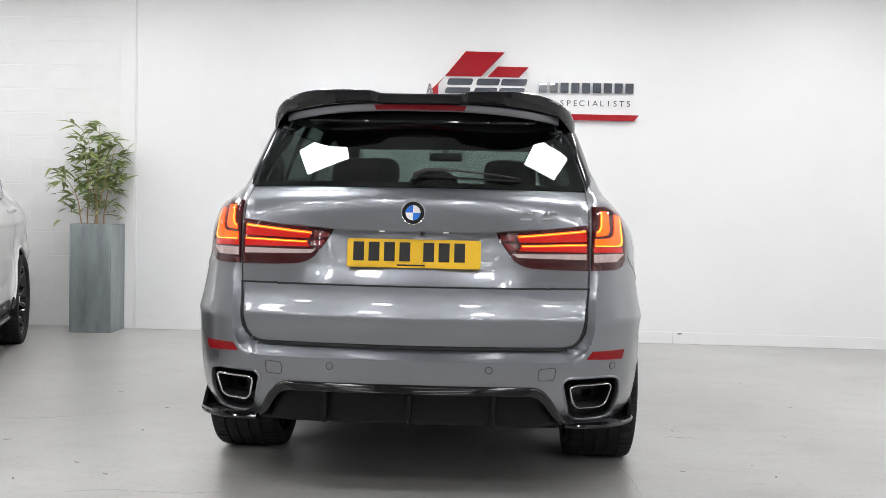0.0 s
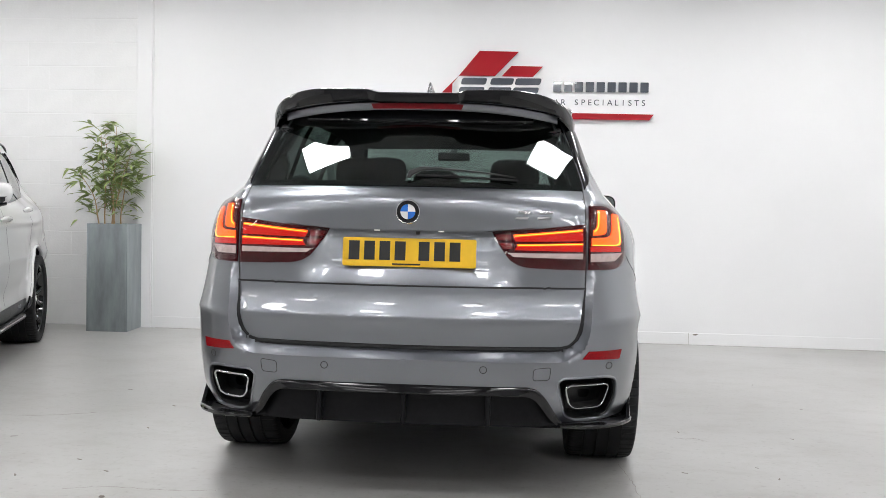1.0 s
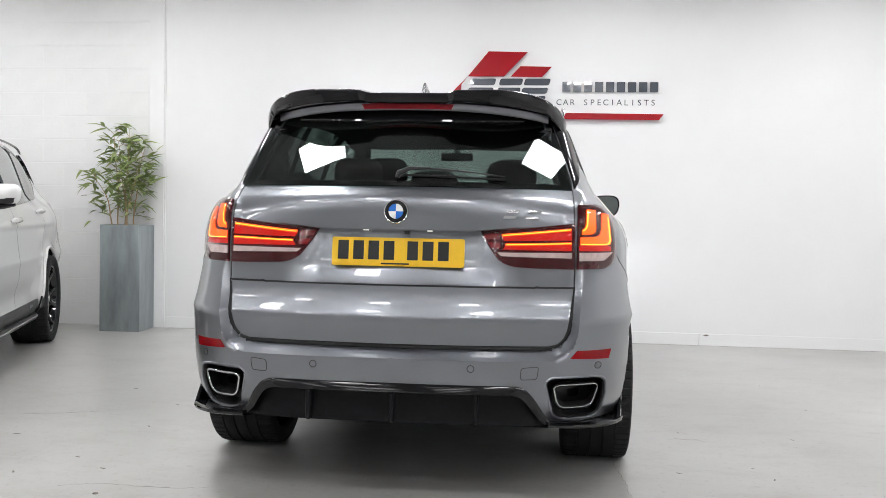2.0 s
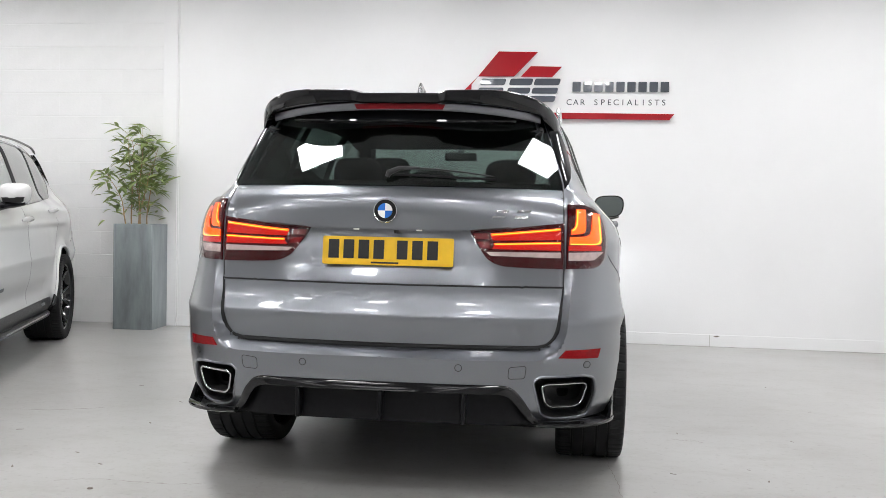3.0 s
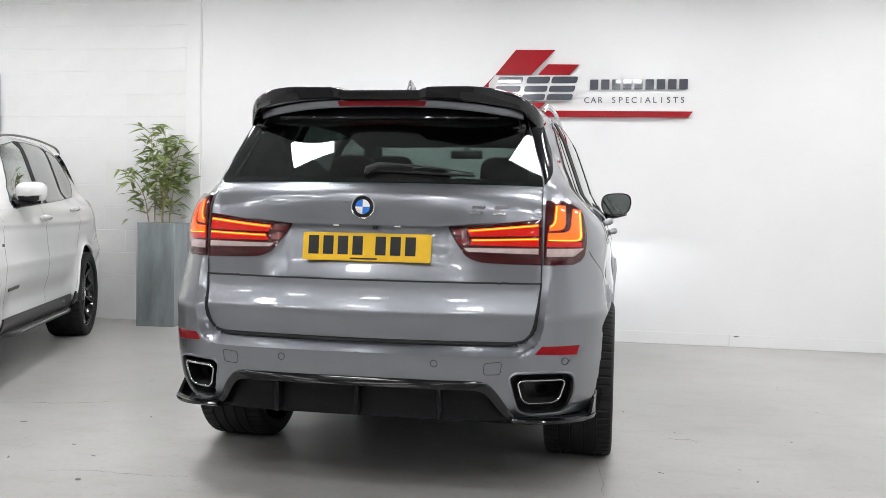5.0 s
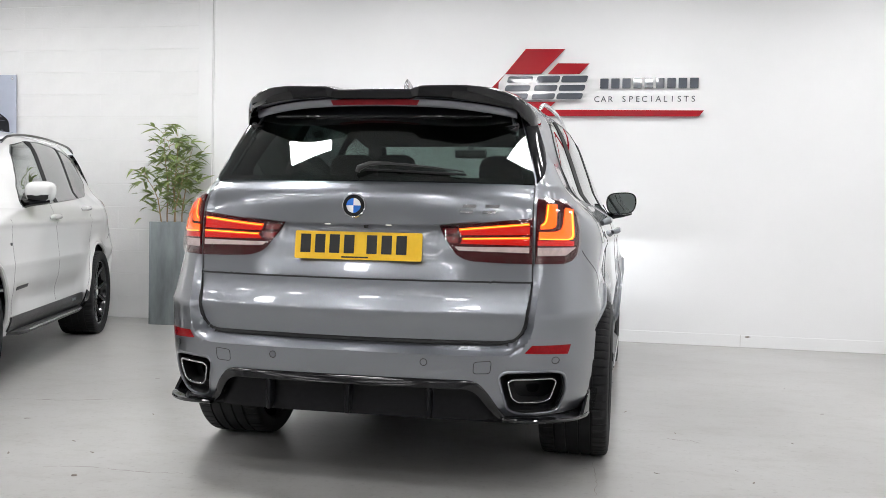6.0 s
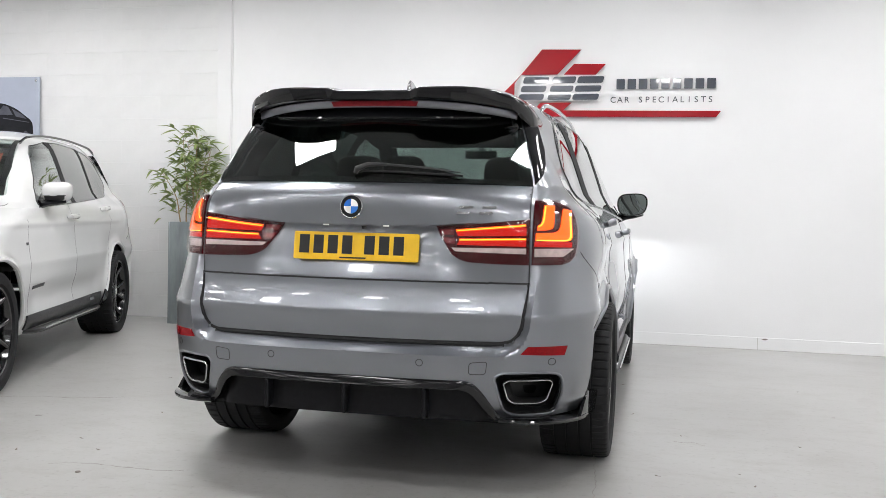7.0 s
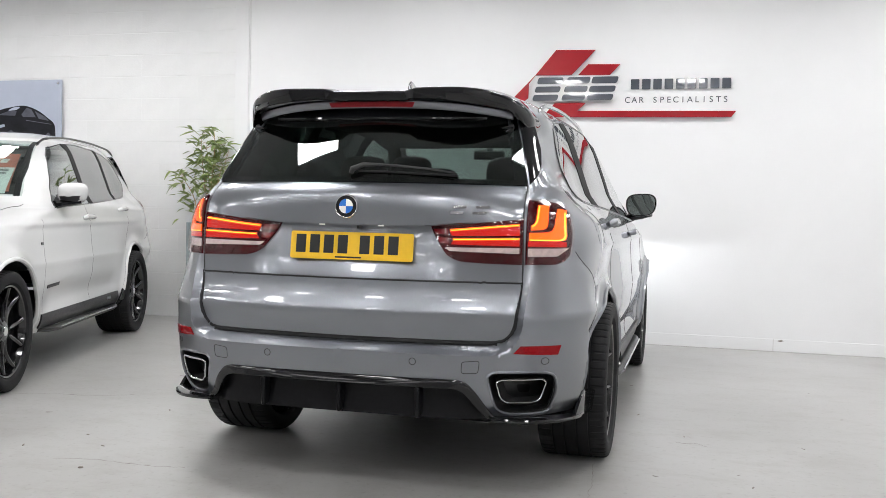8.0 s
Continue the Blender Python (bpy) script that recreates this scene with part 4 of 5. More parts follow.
def add_rear(car, grey):
    paint = M["grey_paint"] if grey else M["white_paint"]
    for sg in (1, -1):
        at = mirrored(on_rear, sg)
        part("reflector", sheet(between([(.676, .599), (.826, .588)], [(.702, .628), (.836, .624)], 14, 5), at, .005, .008), M["reflector"], car, "red bumper reflector")
        for x, z in ((.302, .560), (.786, .566)):
            ring = [(x + .013 * math.cos(a), z + .013 * math.sin(a)) for a in np.linspace(0, 2 * math.pi, 25)[:-1]]
            dot = [[at(x + r * math.cos(a), z + r * math.sin(a), .002) for a in np.linspace(0, 2 * math.pi, 17)] for r in (.0001, .0085)]
            s = part("parking_sensor", Geo().grid(dot), paint, car, "small round painted parking sensor")
            part("sensor_ring", Geo().tube([at(a, b, .0) for a, b in ring], .0016, 6, True), M["satin_black"], s)
        cover = rounded([(.491, .566), (.557, .572), (.551, .523), (.489, .521)], .012, 5)
        part("tow_cover_seam", line_on(at, cover, .0015, .0, closed=True), M["satin_black"], car, "thin dark seam round the towing eye cover")
        # tailpipe recess, tip and sleeve
        out = dense(TAILPIPE, .012)
        c = out.mean(0)
        funnel = [[at(a, b, .001) for a, b in np.vstack([out, out[:1]])],
                  [at(a, b, -.012) for a, b in np.vstack([out, out[:1]]) * .97 + c * .03],
                  [at(a, b, -.012) + Vector((0, .09, 0)) for a, b in np.vstack([out, out[:1]]) * .86 + c * .14],
                  [at(a, b, -.012) + Vector((0, .10, 0)) for a, b in np.vstack([out, out[:1]]) * .2 + c * .8]]
        part("tailpipe_surround", Geo().grid(funnel), M["satin_black"], car, "black tailpipe surround")
        part("recess_lip", Geo().tube([at(a, b, -.003) for a, b in dense(TAILPIPE, .012)], .0060, 8, True), paint, car, "painted lip round the tailpipe recess")
        tip = dense(rounded([(.618, .487), (.640, .4985), (.786, .494), (.799, .478), (.775, .405), (.748, .393), (.655, .397), (.634, .415)], .018, 5), .008)
        tip = (tip - tip.mean(0)) * (.98, .94) + tip.mean(0) + (-.004, .002)
        loop = [at(a, b, -.006) for a, b in tip]
        t = part("tailpipe", Geo().tube(loop, .0030, 8, True, 1.5), M["alu"], car, "chrome-edged tailpipe finisher")
        ring = np.vstack([tip, tip[:1]])
        part("sleeve", Geo().grid([[at(a, b, -.008) + Vector((0, d, 0)) for a, b in ring * k + tip.mean(0) * (1 - k)] for d, k in ((0, .98), (.05, .94), (.16, .90), (.17, .1))]), M["dark"], t, "black tailpipe sleeve")
        gate_side = dense([p for p in GATE if p[1] < 1.25 and p[0] > .0], .012, False)
        part("tailgate_seam", Geo().tube([at(a, b, -.0030) for a, b in gate_side], .0042, 6), M["satin_black"], car, "dark seam round the tailgate")
        # corner splitter: a lip along the bottom edge and a raised end plate before the wheel
        if not grey:
            continue
        way = smooth_line([(.600, .062, .342), (.68, .086, .337), (.765, .135, .331), (.850, .230, .326), (.898, .345, .321), (.912, .48, .312), (.914, .60, .297), (.914, .71, .280)], 34)
        rows = []
        for a, up in ((.075, .012), (.012, .010), (.003, .007), (.0, .001), (.002, -.006), (.012, -.009), (.075, -.009)):
            rows.append([Vector((sg * x, y, z)) - on_dir(Vector((sg * x, y, z))) * a + Vector((0, 0, up)) for x, y, z in way])
        sp = part("splitter", Geo().grid(rows), M["gloss_black"], car, "gloss black corner splitter", 30)
        # the upturned end plate before the wheel
        low = smooth_line([(.884, .330, .323), (.900, .43, .316), (.909, .58, .300), (.914, .71, .280)], 16)
        top = np.array([np.interp(np.linspace(0, 1, 16), (0, .36, .42, .7, 1), [p[k] for p in ((.884, .334, .331), (.897, .445, .402), (.900, .468, .408), (.909, .58, .397), (.928, .70, .372))]) for k in range(3)]).T
        rows = []
        for f, t in ((0, -.005), (0, .005), (.5, .006), (.94, .006), (1, .003), (1, -.004), (.94, -.007), (.5, -.007), (0, -.005)):
            rows.append([(sg * (p[0] + (q[0] - p[0]) * f + t), p[1] + (q[1] - p[1]) * f - t * .4, p[2] + (q[2] - p[2]) * f) for p, q in zip(low, top)])
        g = Geo().grid(rows)
        n = len(low)
        g.f += [tuple(k * n for k in range(8)), tuple(k * n + n - 1 for k in range(8))]
        part("end_plate", g, M["gloss_black"], sp, "upturned gloss black end plate", 30)
    run = [tuple(p) for p in dense([p for p in GATE if p[1] < .862 and p[0] > .1], .012, False)]
    low_gate = run + [(x, .620) for x in np.linspace(.52, -.52, 50)] + [(-a, b) for a, b in run[::-1]]
    # a dark rod, thicker at the bottom, stands in for the gap's shade
    part("tailgate_seam", Geo().tube([Vector((a, float(rear_y(a - math.copysign(.016 * min(1, abs(a) / .1), a), b + .006)) + .006 + .006 * float(soft_step((.70 - b) / .06)), b + .006)) for a, b in low_gate], [.0035 + .0070 * float(soft_step((.84 - b) / .14)) for a, b in low_gate], 8), M["dark"], car, "dark rod standing in for the shade in the gap under the tailgate")
    part("tailgate_seam", Geo().tube([on_rear(x, SPLIT_Z, -.003) for x in np.linspace(-.688, .688, 70)], .0042, 6), M["satin_black"], car, "dark seam across the tailgate")
    # diffuser
    edge = [(-.604, .347), (-.582, .365), (-.534, .443), (-.503, .476), (-.470, .486), (.470, .486), (.503, .476), (.534, .443), (.582, .365), (.604, .347)]
    n = 90
    xs = np.linspace(-.602, .602, n)
    e = np.array(edge)
    zt = np.interp(xs, e[:, 0], e[:, 1])
    face = []
    for k, f in enumerate((0, .06, .16, .5, .85, 1)):
        row = []
        for x, z1 in zip(xs, zt):
            z = z1 + (.338 - z1) * f
            row.append((x, float(rear_y(x, max(z1 - .01, .40))) + (.004, .012, .040, .045, .032, .036)[k] * min(1, (z1 - .338) / .08), z))
        face.append(row)
    face.append([(x, .50, .335) for x in xs])
    d = part("diffuser", Geo().grid(face), M["carbon"], car, "black rear diffuser with upright fins and a glossy rim")
    # a flat glossy band along its upper edge, with a narrow chamfer
    inner = [(-.585, .336), (-.548, .360), (-.503, .424), (-.486, .441), (-.458, .450), (.458, .450), (.486, .441), (.503, .424), (.548, .360), (.585, .336)]
    pair = between(rounded(edge, .03, 5)[2:-2], rounded(inner, .03, 5)[2:-2], 130, 2)
    rows = []
    for f, back in ((-.28, -.004), (-.28, .004), (-.16, .008), (.0, .010), (.58, .0150), (.66, .013), (.68, -.012)):
        rows.append([Vector((float(p[0] + (q[0] - p[0]) * f), float(rear_y(p[0], max(p[1], .38))) - .010 - (back - .010) * (abs(q[1] - p[1]) / (np.hypot(*(q - p)) + 1e-6) if back > .010 else 1), float(p[1] + (q[1] - p[1]) * f))) for p, q in zip(*pair)])
    part("diffuser_rim", Geo().grid(rows), M["gloss_black"], d, "gloss black rim", 30)
    for x in (-.322, .0, .322):
        fin = Geo().box((x, .030, .404), (.018, .066, .118), .006, pose(0, 0, 0, 6, 0, 0))
        part("fin", fin, M["carbon"], d)
    # windows and pillars
    zs = np.linspace(1.243, 1.582, 16)
    rows = [[(x, z) for x in np.linspace(-float(REAR_GLASS(z)), float(REAR_GLASS(z)), 41)] for z in zs]
    gl = part("rear_window", sheet(rows, on_rear, .009, .004), M["glass_dark"], car, "dark tinted rear window")
    seal = Geo()
    for a, b in (([(-.655, 1.244), (.655, 1.244)], [(-.648, 1.266), (.648, 1.266)]), ([(-.563, 1.55), (.563, 1.55)], [(-.548, 1.586), (.548, 1.586)])):
        s = sheet(between(a, b, 40, 3), on_rear, .0015, .003)
        seal.add(s.v, s.f)
    for sg in (1, -1):
        s = sheet([[(sg * (float(REAR_GLASS(z)) - d), z) for d in (.040, .012, -.003)] for z in zs], on_rear, .0015, .003)
        seal.add(s.v, s.f)
    part("window_band", seal, M["gloss_black"], gl, "black printed edge of the window")
    gate_edge = table((1.262, .676), (1.43, .625), (1.60, .565))
    outer = table((1.250, .684), (1.262, .694), (1.29, .704), (1.33, .705), (1.40, .690), (1.50, .654), (1.585, .614))
    for sg in (1, -1):
        rows = [[(x, z) for x in np.linspace(float(gate_edge(z)) + .006, float(outer(z)), 8)] for z in np.linspace(1.250, 1.585, 16)]
        part("pillar_panel", sheet(rows, mirrored(on_rear, sg), .003, .008), M["gloss_black"], car, "gloss black pillar panel")
    # plate, lamps over it, badge and bars in place of lettering
    g = Geo().prism(rounded([(-.26, -.0555), (.26, -.0555), (.26, .0555), (-.26, .0555)], .008, 4), -.003, .003)
    pl = part("number_plate", g, M["plate"], car, "yellow number plate")
    pl.matrix_basis = pose(.002, .108, .989, -7, 0, 0)
    x = -.215
    for k in range(7):
        part("plate_bar", Geo().box((x, -.0042, .006), (.042, .003, .074), .001), M["ink"], pl, "plain dark bar")
        x += .060 if k != 3 else .093
    part("plate_bar", Geo().box((-.01, -.0042, -.046), (.11, .003, .006), .001), M["ink"], pl, "plain dark bar")
    for sx in (-.125, .125):
        part("plate_lamp", Geo().box((sx, .110, 1.0735), (.022, .012, .005), .002), M["plate_light"], car, "small white plate lamp")
    part("reversing_camera", Geo().revolve([(0, 0), (.012, 0), (.012, .008), (0, .010)], 12, pose(.035, .105, 1.072, 0, 90, 0) @ pose(0, 0, 0, 0, 0, 0)), M["satin_black"], car, "small black reversing camera")
    # round badge: chrome rim, black ring, quartered centre
    face = pose(.001, float(rear_y(0, 1.147)) - .004, 1.147, -4, 0, 0)
    b = part("badge", Geo().revolve([(.008, .030), (.010, .046), (.006, .048), (-.004, .0485), (-.004, 0)], 40, face @ pose(0, 0, 0, 0, 0, -90)), M["chrome"], car, "round chrome badge with blue and white quarters")
    part("badge_ring", Geo().revolve([(.0105, .029), (.0108, .0425), (.009, .0428), (.009, .029)], 40, face @ pose(0, 0, 0, 0, 0, -90)), M["gloss_black"], b)
    for q in range(4):
        a0 = q * math.pi / 2
        fan = [(0, 0)] + [(.0285 * math.cos(a), .0285 * math.sin(a)) for a in np.linspace(a0, a0 + math.pi / 2, 9)]
        part("badge_quarter", Geo().prism(fan, -.0125, -.008, face), M["blue" if q % 2 else "white"], b)
    for x0, x1 in ((.402, .462), (.486, .548)):
        for dz, h in ((-.012, .009), (.010, .009)):
            o = [(x0 + (dz + .02) * .5, 1.139 + dz), (x1 + (dz + .02) * .5 - .012, 1.139 + dz), (x1 + (dz + .02) * .5 - .008, 1.139 + dz + h), (x0 + (dz + .02) * .5 + .004, 1.139 + dz + h)]
            P = [[on_rear(a, bb, off) for a, bb in o] for off in (.007, .001)]
            part("badge_bar", Geo().add(P[0] + P[1], [(0, 1, 2, 3), (7, 6, 5, 4), (0, 4, 5, 1), (1, 5, 6, 2), (2, 6, 7, 3), (3, 7, 4, 0)]), M["chrome"], car, "small plain chrome bar")
    # wiper
    w = part("rear_wiper", Geo().tube([on_rear(-.005, 1.268, .02), on_rear(.0, 1.278, .030), on_rear(.04, 1.294, .034), on_rear(.12, 1.296, .034)], [.009, .012, .009, .005], 10), M["satin_black"], car, "black rear wiper")
    part("wiper_arm", Geo().tube([on_rear(x, z, .032) for x, z in ((.08, 1.297), (.18, 1.293), (.29, 1.284), (.40, 1.270))], [.0052, .0045, .0035, .0025], 8), M["satin_black"], w)
    part("wiper_blade", Geo().tube([on_rear(x, z, .014) for x, z in ((.02, 1.282), (.15, 1.279), (.28, 1.274), (.41, 1.270))], .0045, 6), M["rubber"], w)


def on_dir(p):
    """Level direction from the car's middle line outwards at a place on its rear corner."""
    return Vector((p.x, (p.y - .9) * .6, 0)).normalized()


def add_spoiler(car, big):
    zt = curve([(0, 1.628), (.155, 1.6285)], [(.155, 1.6285), (.168, 1.6302), (.196, 1.6365), (.210, 1.6380)], [(.210, 1.6380), (.31, 1.6402), (.40, 1.640), (.48, 1.634), (.54, 1.622), (.59, 1.603), (.625, 1.578), (.645, 1.552), (.652, 1.538)])
    yt = curve([(0, .275), (.155, .279)], [(.155, .279), (.168, .275), (.196, .258), (.210, .255)], [(.210, .255), (.30, .260), (.38, .270), (.48, .315), (.54, .365), (.59, .42), (.625, .48), (.645, .53), (.652, .56)])
    if not big:
        zt = table((0, 1.612), (.4, 1.605), (.56, 1.575), (.60, 1.545))
        yt = table((0, .20), (.4, .23), (.56, .33), (.60, .42))
    end = .652 if big else .60
    xs = np.linspace(-end, end, 121)
    rows = []
    for x in xs:
        a = abs(x)
        z, y = float(zt(a)), float(yt(a))
        root = max(y + .10, .66 - .10 * (a / .64) ** 2)
        k = soft_step((end - a) / .10)
        h = 1 + (.75 if big else -.4) * float(soft_step((a - end + .13) / .10)) * float(soft_step((end - a) / .012 + .35))
        if big:
            h = max(h, (z - 1.594 + .036 * (a / .575) ** 2.6) / .041)
        sec = [(root + .06, z + .022 * float(k)), (y + .12, z + .016 * float(k)), (y + .03, z + .004), (y + .006, z), (y, z - .006), (y + .001, z - .014 * h), (y + .005, z - .036 * h), (y + .012, z - .041 * h),
               (y + .040 * h, z - .040 * h), (y + .10 * h, z - .036 * h), (root - .02, z - .034 * h), (root + .06, z - .02 * h)]
        rows.append([(x, yy, zz) for yy, zz in sec])
    g = Geo()
    n = len(rows[0])
    g.grid([r + [r[0]] for r in rows])
    g.f += [tuple(range(n)), tuple((len(rows) - 1) * (n + 1) + k for k in range(n))]
    s = part("roof_spoiler", g, M["gloss_black"] if big else M["white_paint"], car, "large gloss black roof spoiler" if big else "", 38)
    # the car's own painted spoiler edge below it, the brake lamp in its middle and the black panel under it
    zc, yc = (1.592, .318) if big else (1.566, .30)
    drop = lambda x: .036 * abs(x / .575) ** 2.6
    back = lambda x: .150 * abs(x / .575) ** 3.0
    band = [[(x, yc + dy + back(x), zc - dz - drop(x)) for x in np.linspace(-.575, .575, 61)] for dy, dz in ((.004, -.004), (.0, .0), (.002, .012), (.006, .024), (.011, .029))]
    e = part("spoiler_edge", Geo().grid(band, skirt=[[(x, y + .05, z + .004) for x, y, z in r] for r in band]), M["grey_paint"] if big else M["white_paint"], s, "painted edge of the spoiler")
    lamp = [[(x, yc - .003 + dy + back(x), zc - dz - drop(x)) for x in np.linspace(-.19 + sl, .19 - sl, 24)] for dy, dz, sl in ((.0, .003, .0), (.001, .012, .004), (.004, .024, .010))]
    part("brake_lamp", Geo().grid(lamp, skirt=[[(x, y + .01, z) for x, y, z in r] for r in lamp]), M["brake_red"], s, "unlit dark red brake lamp strip")
    if big:
        rows = []
        for f, off in ((0, .020), (.3, .016), (.8, .016), (.93, .020), (1, .016), (1.02, .006)):
            row = []
            for x in np.linspace(-.47, .47, 51):
                z0, z1 = zc - .027 - drop(x), 1.508 + .018 * abs(x / .552) ** 3
                row.append(on_rear(x, z0 + (z1 - z0) * f, off))
            rows.append(row)
        part("spoiler_underside", Geo().grid(rows), M["gloss_black"], s, "gloss black panel between spoiler and window", 30)


def add_sides(car, grey):
    paint = M["grey_paint"] if grey else M["white_paint"]
    trim = M["gloss_black"]
    for sg in (1, -1):
        at = lambda a, b, off=0.0: on_side(sg, a, b, off)
        # three panes and black pillars between them
        for nm, y0, y1, g in (("quarter_window", .782, 1.32, "glass_side"), ("rear_side_window", 1.38, 2.16, "glass_side"), ("front_side_window", 2.24, 3.055, "glass_clear")):
            ys = np.linspace(y0, y1, 22)
            rows = [[(y, float(BELT(y)) - .004) for y in ys]]
            for f in np.linspace(0, 1, 9)[1:]:
                rows.append([(y, float(BELT(y)) - .004 + f * (float(CANT(y)) - float(BELT(y)) + .008)) for y in ys])
            part(nm, sheet(rows, at, .003, .004), M[g], car, "tinted side window")
        for y0, y1 in ((1.278, 1.405), (2.135, 2.265)) if grey else ((1.310, 1.390), (2.150, 2.250)):
            rows = [[(y, float(BELT(y)) + f * (float(CANT(y)) - float(BELT(y)))) for y in np.linspace(y0, y1, 5)] for f in np.linspace(0, 1, 9)]
            part("window_pillar", sheet(rows, at, .0055, .008), M["rubber"], car, "black window pillar")
        loop = dense(SIDE_GLASS, .03)
        part("window_trim", Geo().tube([at(a, b, .001) for a, b in loop], .0045, 6, True, .8), M["satin_black"], car, "black window trim")
        # handles
        for y, z in ((1.42, 1.092), (2.45, 1.030)):
            p = [at(y + d, z, off) for d, off in ((-.095, .004), (-.085, .030), (.0, .037), (.085, .030), (.095, .004))]
            part("door_handle", Geo().tube(p, [.013, .019, .017, .019, .013], 10), paint, car, "painted door handle")
        if grey and sg > 0:
            flap_edge = rounded([(.665, 1.012), (.85, 1.006), (.86, 1.160), (.645, 1.166)], .040, 6)
            part("fuel_flap_seam", line_on(at, dense(flap_edge, .012), .0016, .0), M["satin_black"], car, "thin dark seam round the fuel flap")
        # sill and running board
        sill = between([(1.58, .315), (3.42, .315)], [(1.62, .415), (3.42, .405)], 30, 4)
        part("sill_panel", sheet(sill, at, .012, .02), M["satin_black"], car, "black sill panel")
        st = Geo().tube([(sg * .88, 1.60, .30), (sg * .93, 1.68, .292), (sg * .945, 1.80, .290), (sg * .945, 3.15, .290), (sg * .93, 3.27, .292), (sg * .88, 3.36, .30)], .020, 10, flat=1.5)
        stp = part("running_board", st, M["satin_black"], car, "black running board with bright edge")
        part("board_edge", Geo().tube([(sg * .974, y, .297) for y in (1.80, 2.4, 3.15)], .006, 6), M["alu"], stp)
        flap = between([(1.46, .300), (1.62, .300)], [(1.50, .41), (1.54, .43)], 6, 6)
        part("arch_blade", sheet(flap, at, .03, .012), M["gloss_black"], car, "gloss black blade ahead of the rear wheel")
        for y in (AXLE_R, AXLE_F):
            th = np.linspace(math.radians(-4), math.radians(184), 60)
            part("arch_lip", Geo().tube([at(y + (ARCH_R + .002) * math.cos(q), HUB_Z + (ARCH_R + .002) * math.sin(q), -.004) for q in th], .016, 8), paint, car)
            part("arch_liner", liner(sg, y), M["dark"], car, "dark wheel arch liner")
        for edge in ([(3.405, 1.03), (3.41, .85), (3.40, .60), (3.395, .42)], [(2.405, 1.135), (2.395, .90), (2.38, .60), (2.37, .42)], [(1.27, 1.05), (1.255, .95), (1.30, .84), (1.42, .62), (1.49, .45)]):
            part("door_seam", line_on(at, [tuple(p) for p in smooth_line(edge, 14)], .0016 if grey else .0008, .0), M["satin_black"], car, "thin dark door seam")
        part("bumper_seam", line_on(at, [(.385, .985), (.404, .963), (.435, .935), (.485, .904), (.55, .862), (.62, .825)], .0020, .0), M["satin_black"], car, "thin dark seam between bumper and wing")
        # mirror
        mx, my, mz = .975, 2.92, 1.212
        def mirror_at(u, v, y):
            """A place on the mirror's housing: across, up and ahead of its middle."""
            return (sg * (mx + u * (1 - .12 * (v < 0) * abs(v) / .07)), my + y - .04 * (u + .10), mz + v + .04 * u)

        def oval(a, p=.62):
            c, q = math.cos(a), math.sin(a)
            return math.copysign(abs(c) ** p, c), math.copysign(abs(q) ** p, q)
        turns = np.linspace(0, 2 * math.pi, 49)
        rows = []
        for k, y in ((.90, -.034), (.97, -.036), (1.0, -.028), (1.0, .0), (.96, .030), (.86, .055), (.66, .075), (.36, .086), (.01, .089)):
            rows.append([mirror_at(.099 * k * oval(a)[0], .074 * k * oval(a)[1], y) for a in turns])
        cap = part("mirror", Geo().grid(rows), M["gloss_black"] if grey else M["white_paint"], car, "door mirror")
        if not grey:
            low = [[mirror_at(.0955 * k * oval(a)[0], min(.0735 * k * oval(a)[1], -.022), y) for a in np.linspace(math.pi, math.pi * 2, 25)] for k, y in ((.95, -.038), (1.0, -.029), (1.0, .0), (.965, .031), (.87, .056), (.67, .077), (.36, .088))]
            part("mirror_base", Geo().grid(low), M["satin_black"], cap, "black lower half of the mirror")
        gl = [[mirror_at(.091 * k * oval(a)[0], .066 * k * oval(a)[1], -.031) for a in turns] for k in (.01, .5, 1)]
        part("mirror_glass", Geo().grid(gl), M["mirror"], cap, "mirror glass")
        foot = Geo().tube([at(3.02, 1.13, -.01), (sg * .93, 2.97, 1.137), (sg * .98, 2.95, 1.144), (sg * 1.04, 2.93, 1.152)], [.032, .026, .024, .015], 10, flat=1.4)
        part("mirror_foot", foot, M["gloss_black"], cap, "black mirror foot")
        part("door_corner", sheet(between([(2.80, 1.125), (3.05, 1.112)], [(2.88, 1.20), (3.03, 1.150)], 8, 4), at, .006, .008), trim, car, "black corner piece at the mirror")
        # roof rail
        pts = smooth_line([(.72, 1.590), (.84, 1.626), (1.0, 1.644), (1.5, 1.662), (2.05, 1.657), (2.46, 1.624), (2.60, 1.585), (2.64, 1.56)], 26)
        part("roof_rail", Geo().tube([(sg * (.634 + .012 * math.sin(y * 1.2) - .012 * max(0, y - 2.2)), y, z - .004) for y, z in pts], [.003, .006] + [.0095] * 22 + [.007, .004], 8, flat=1.1), M["alu"] if grey else M["gloss_black"], car, "satin aluminium roof rail" if grey else "black roof rail")
        add_wheel(car, sg * .822, AXLE_R, "rear", 20 * sg)
        add_wheel(car, sg * .825, AXLE_F, "front", 47)


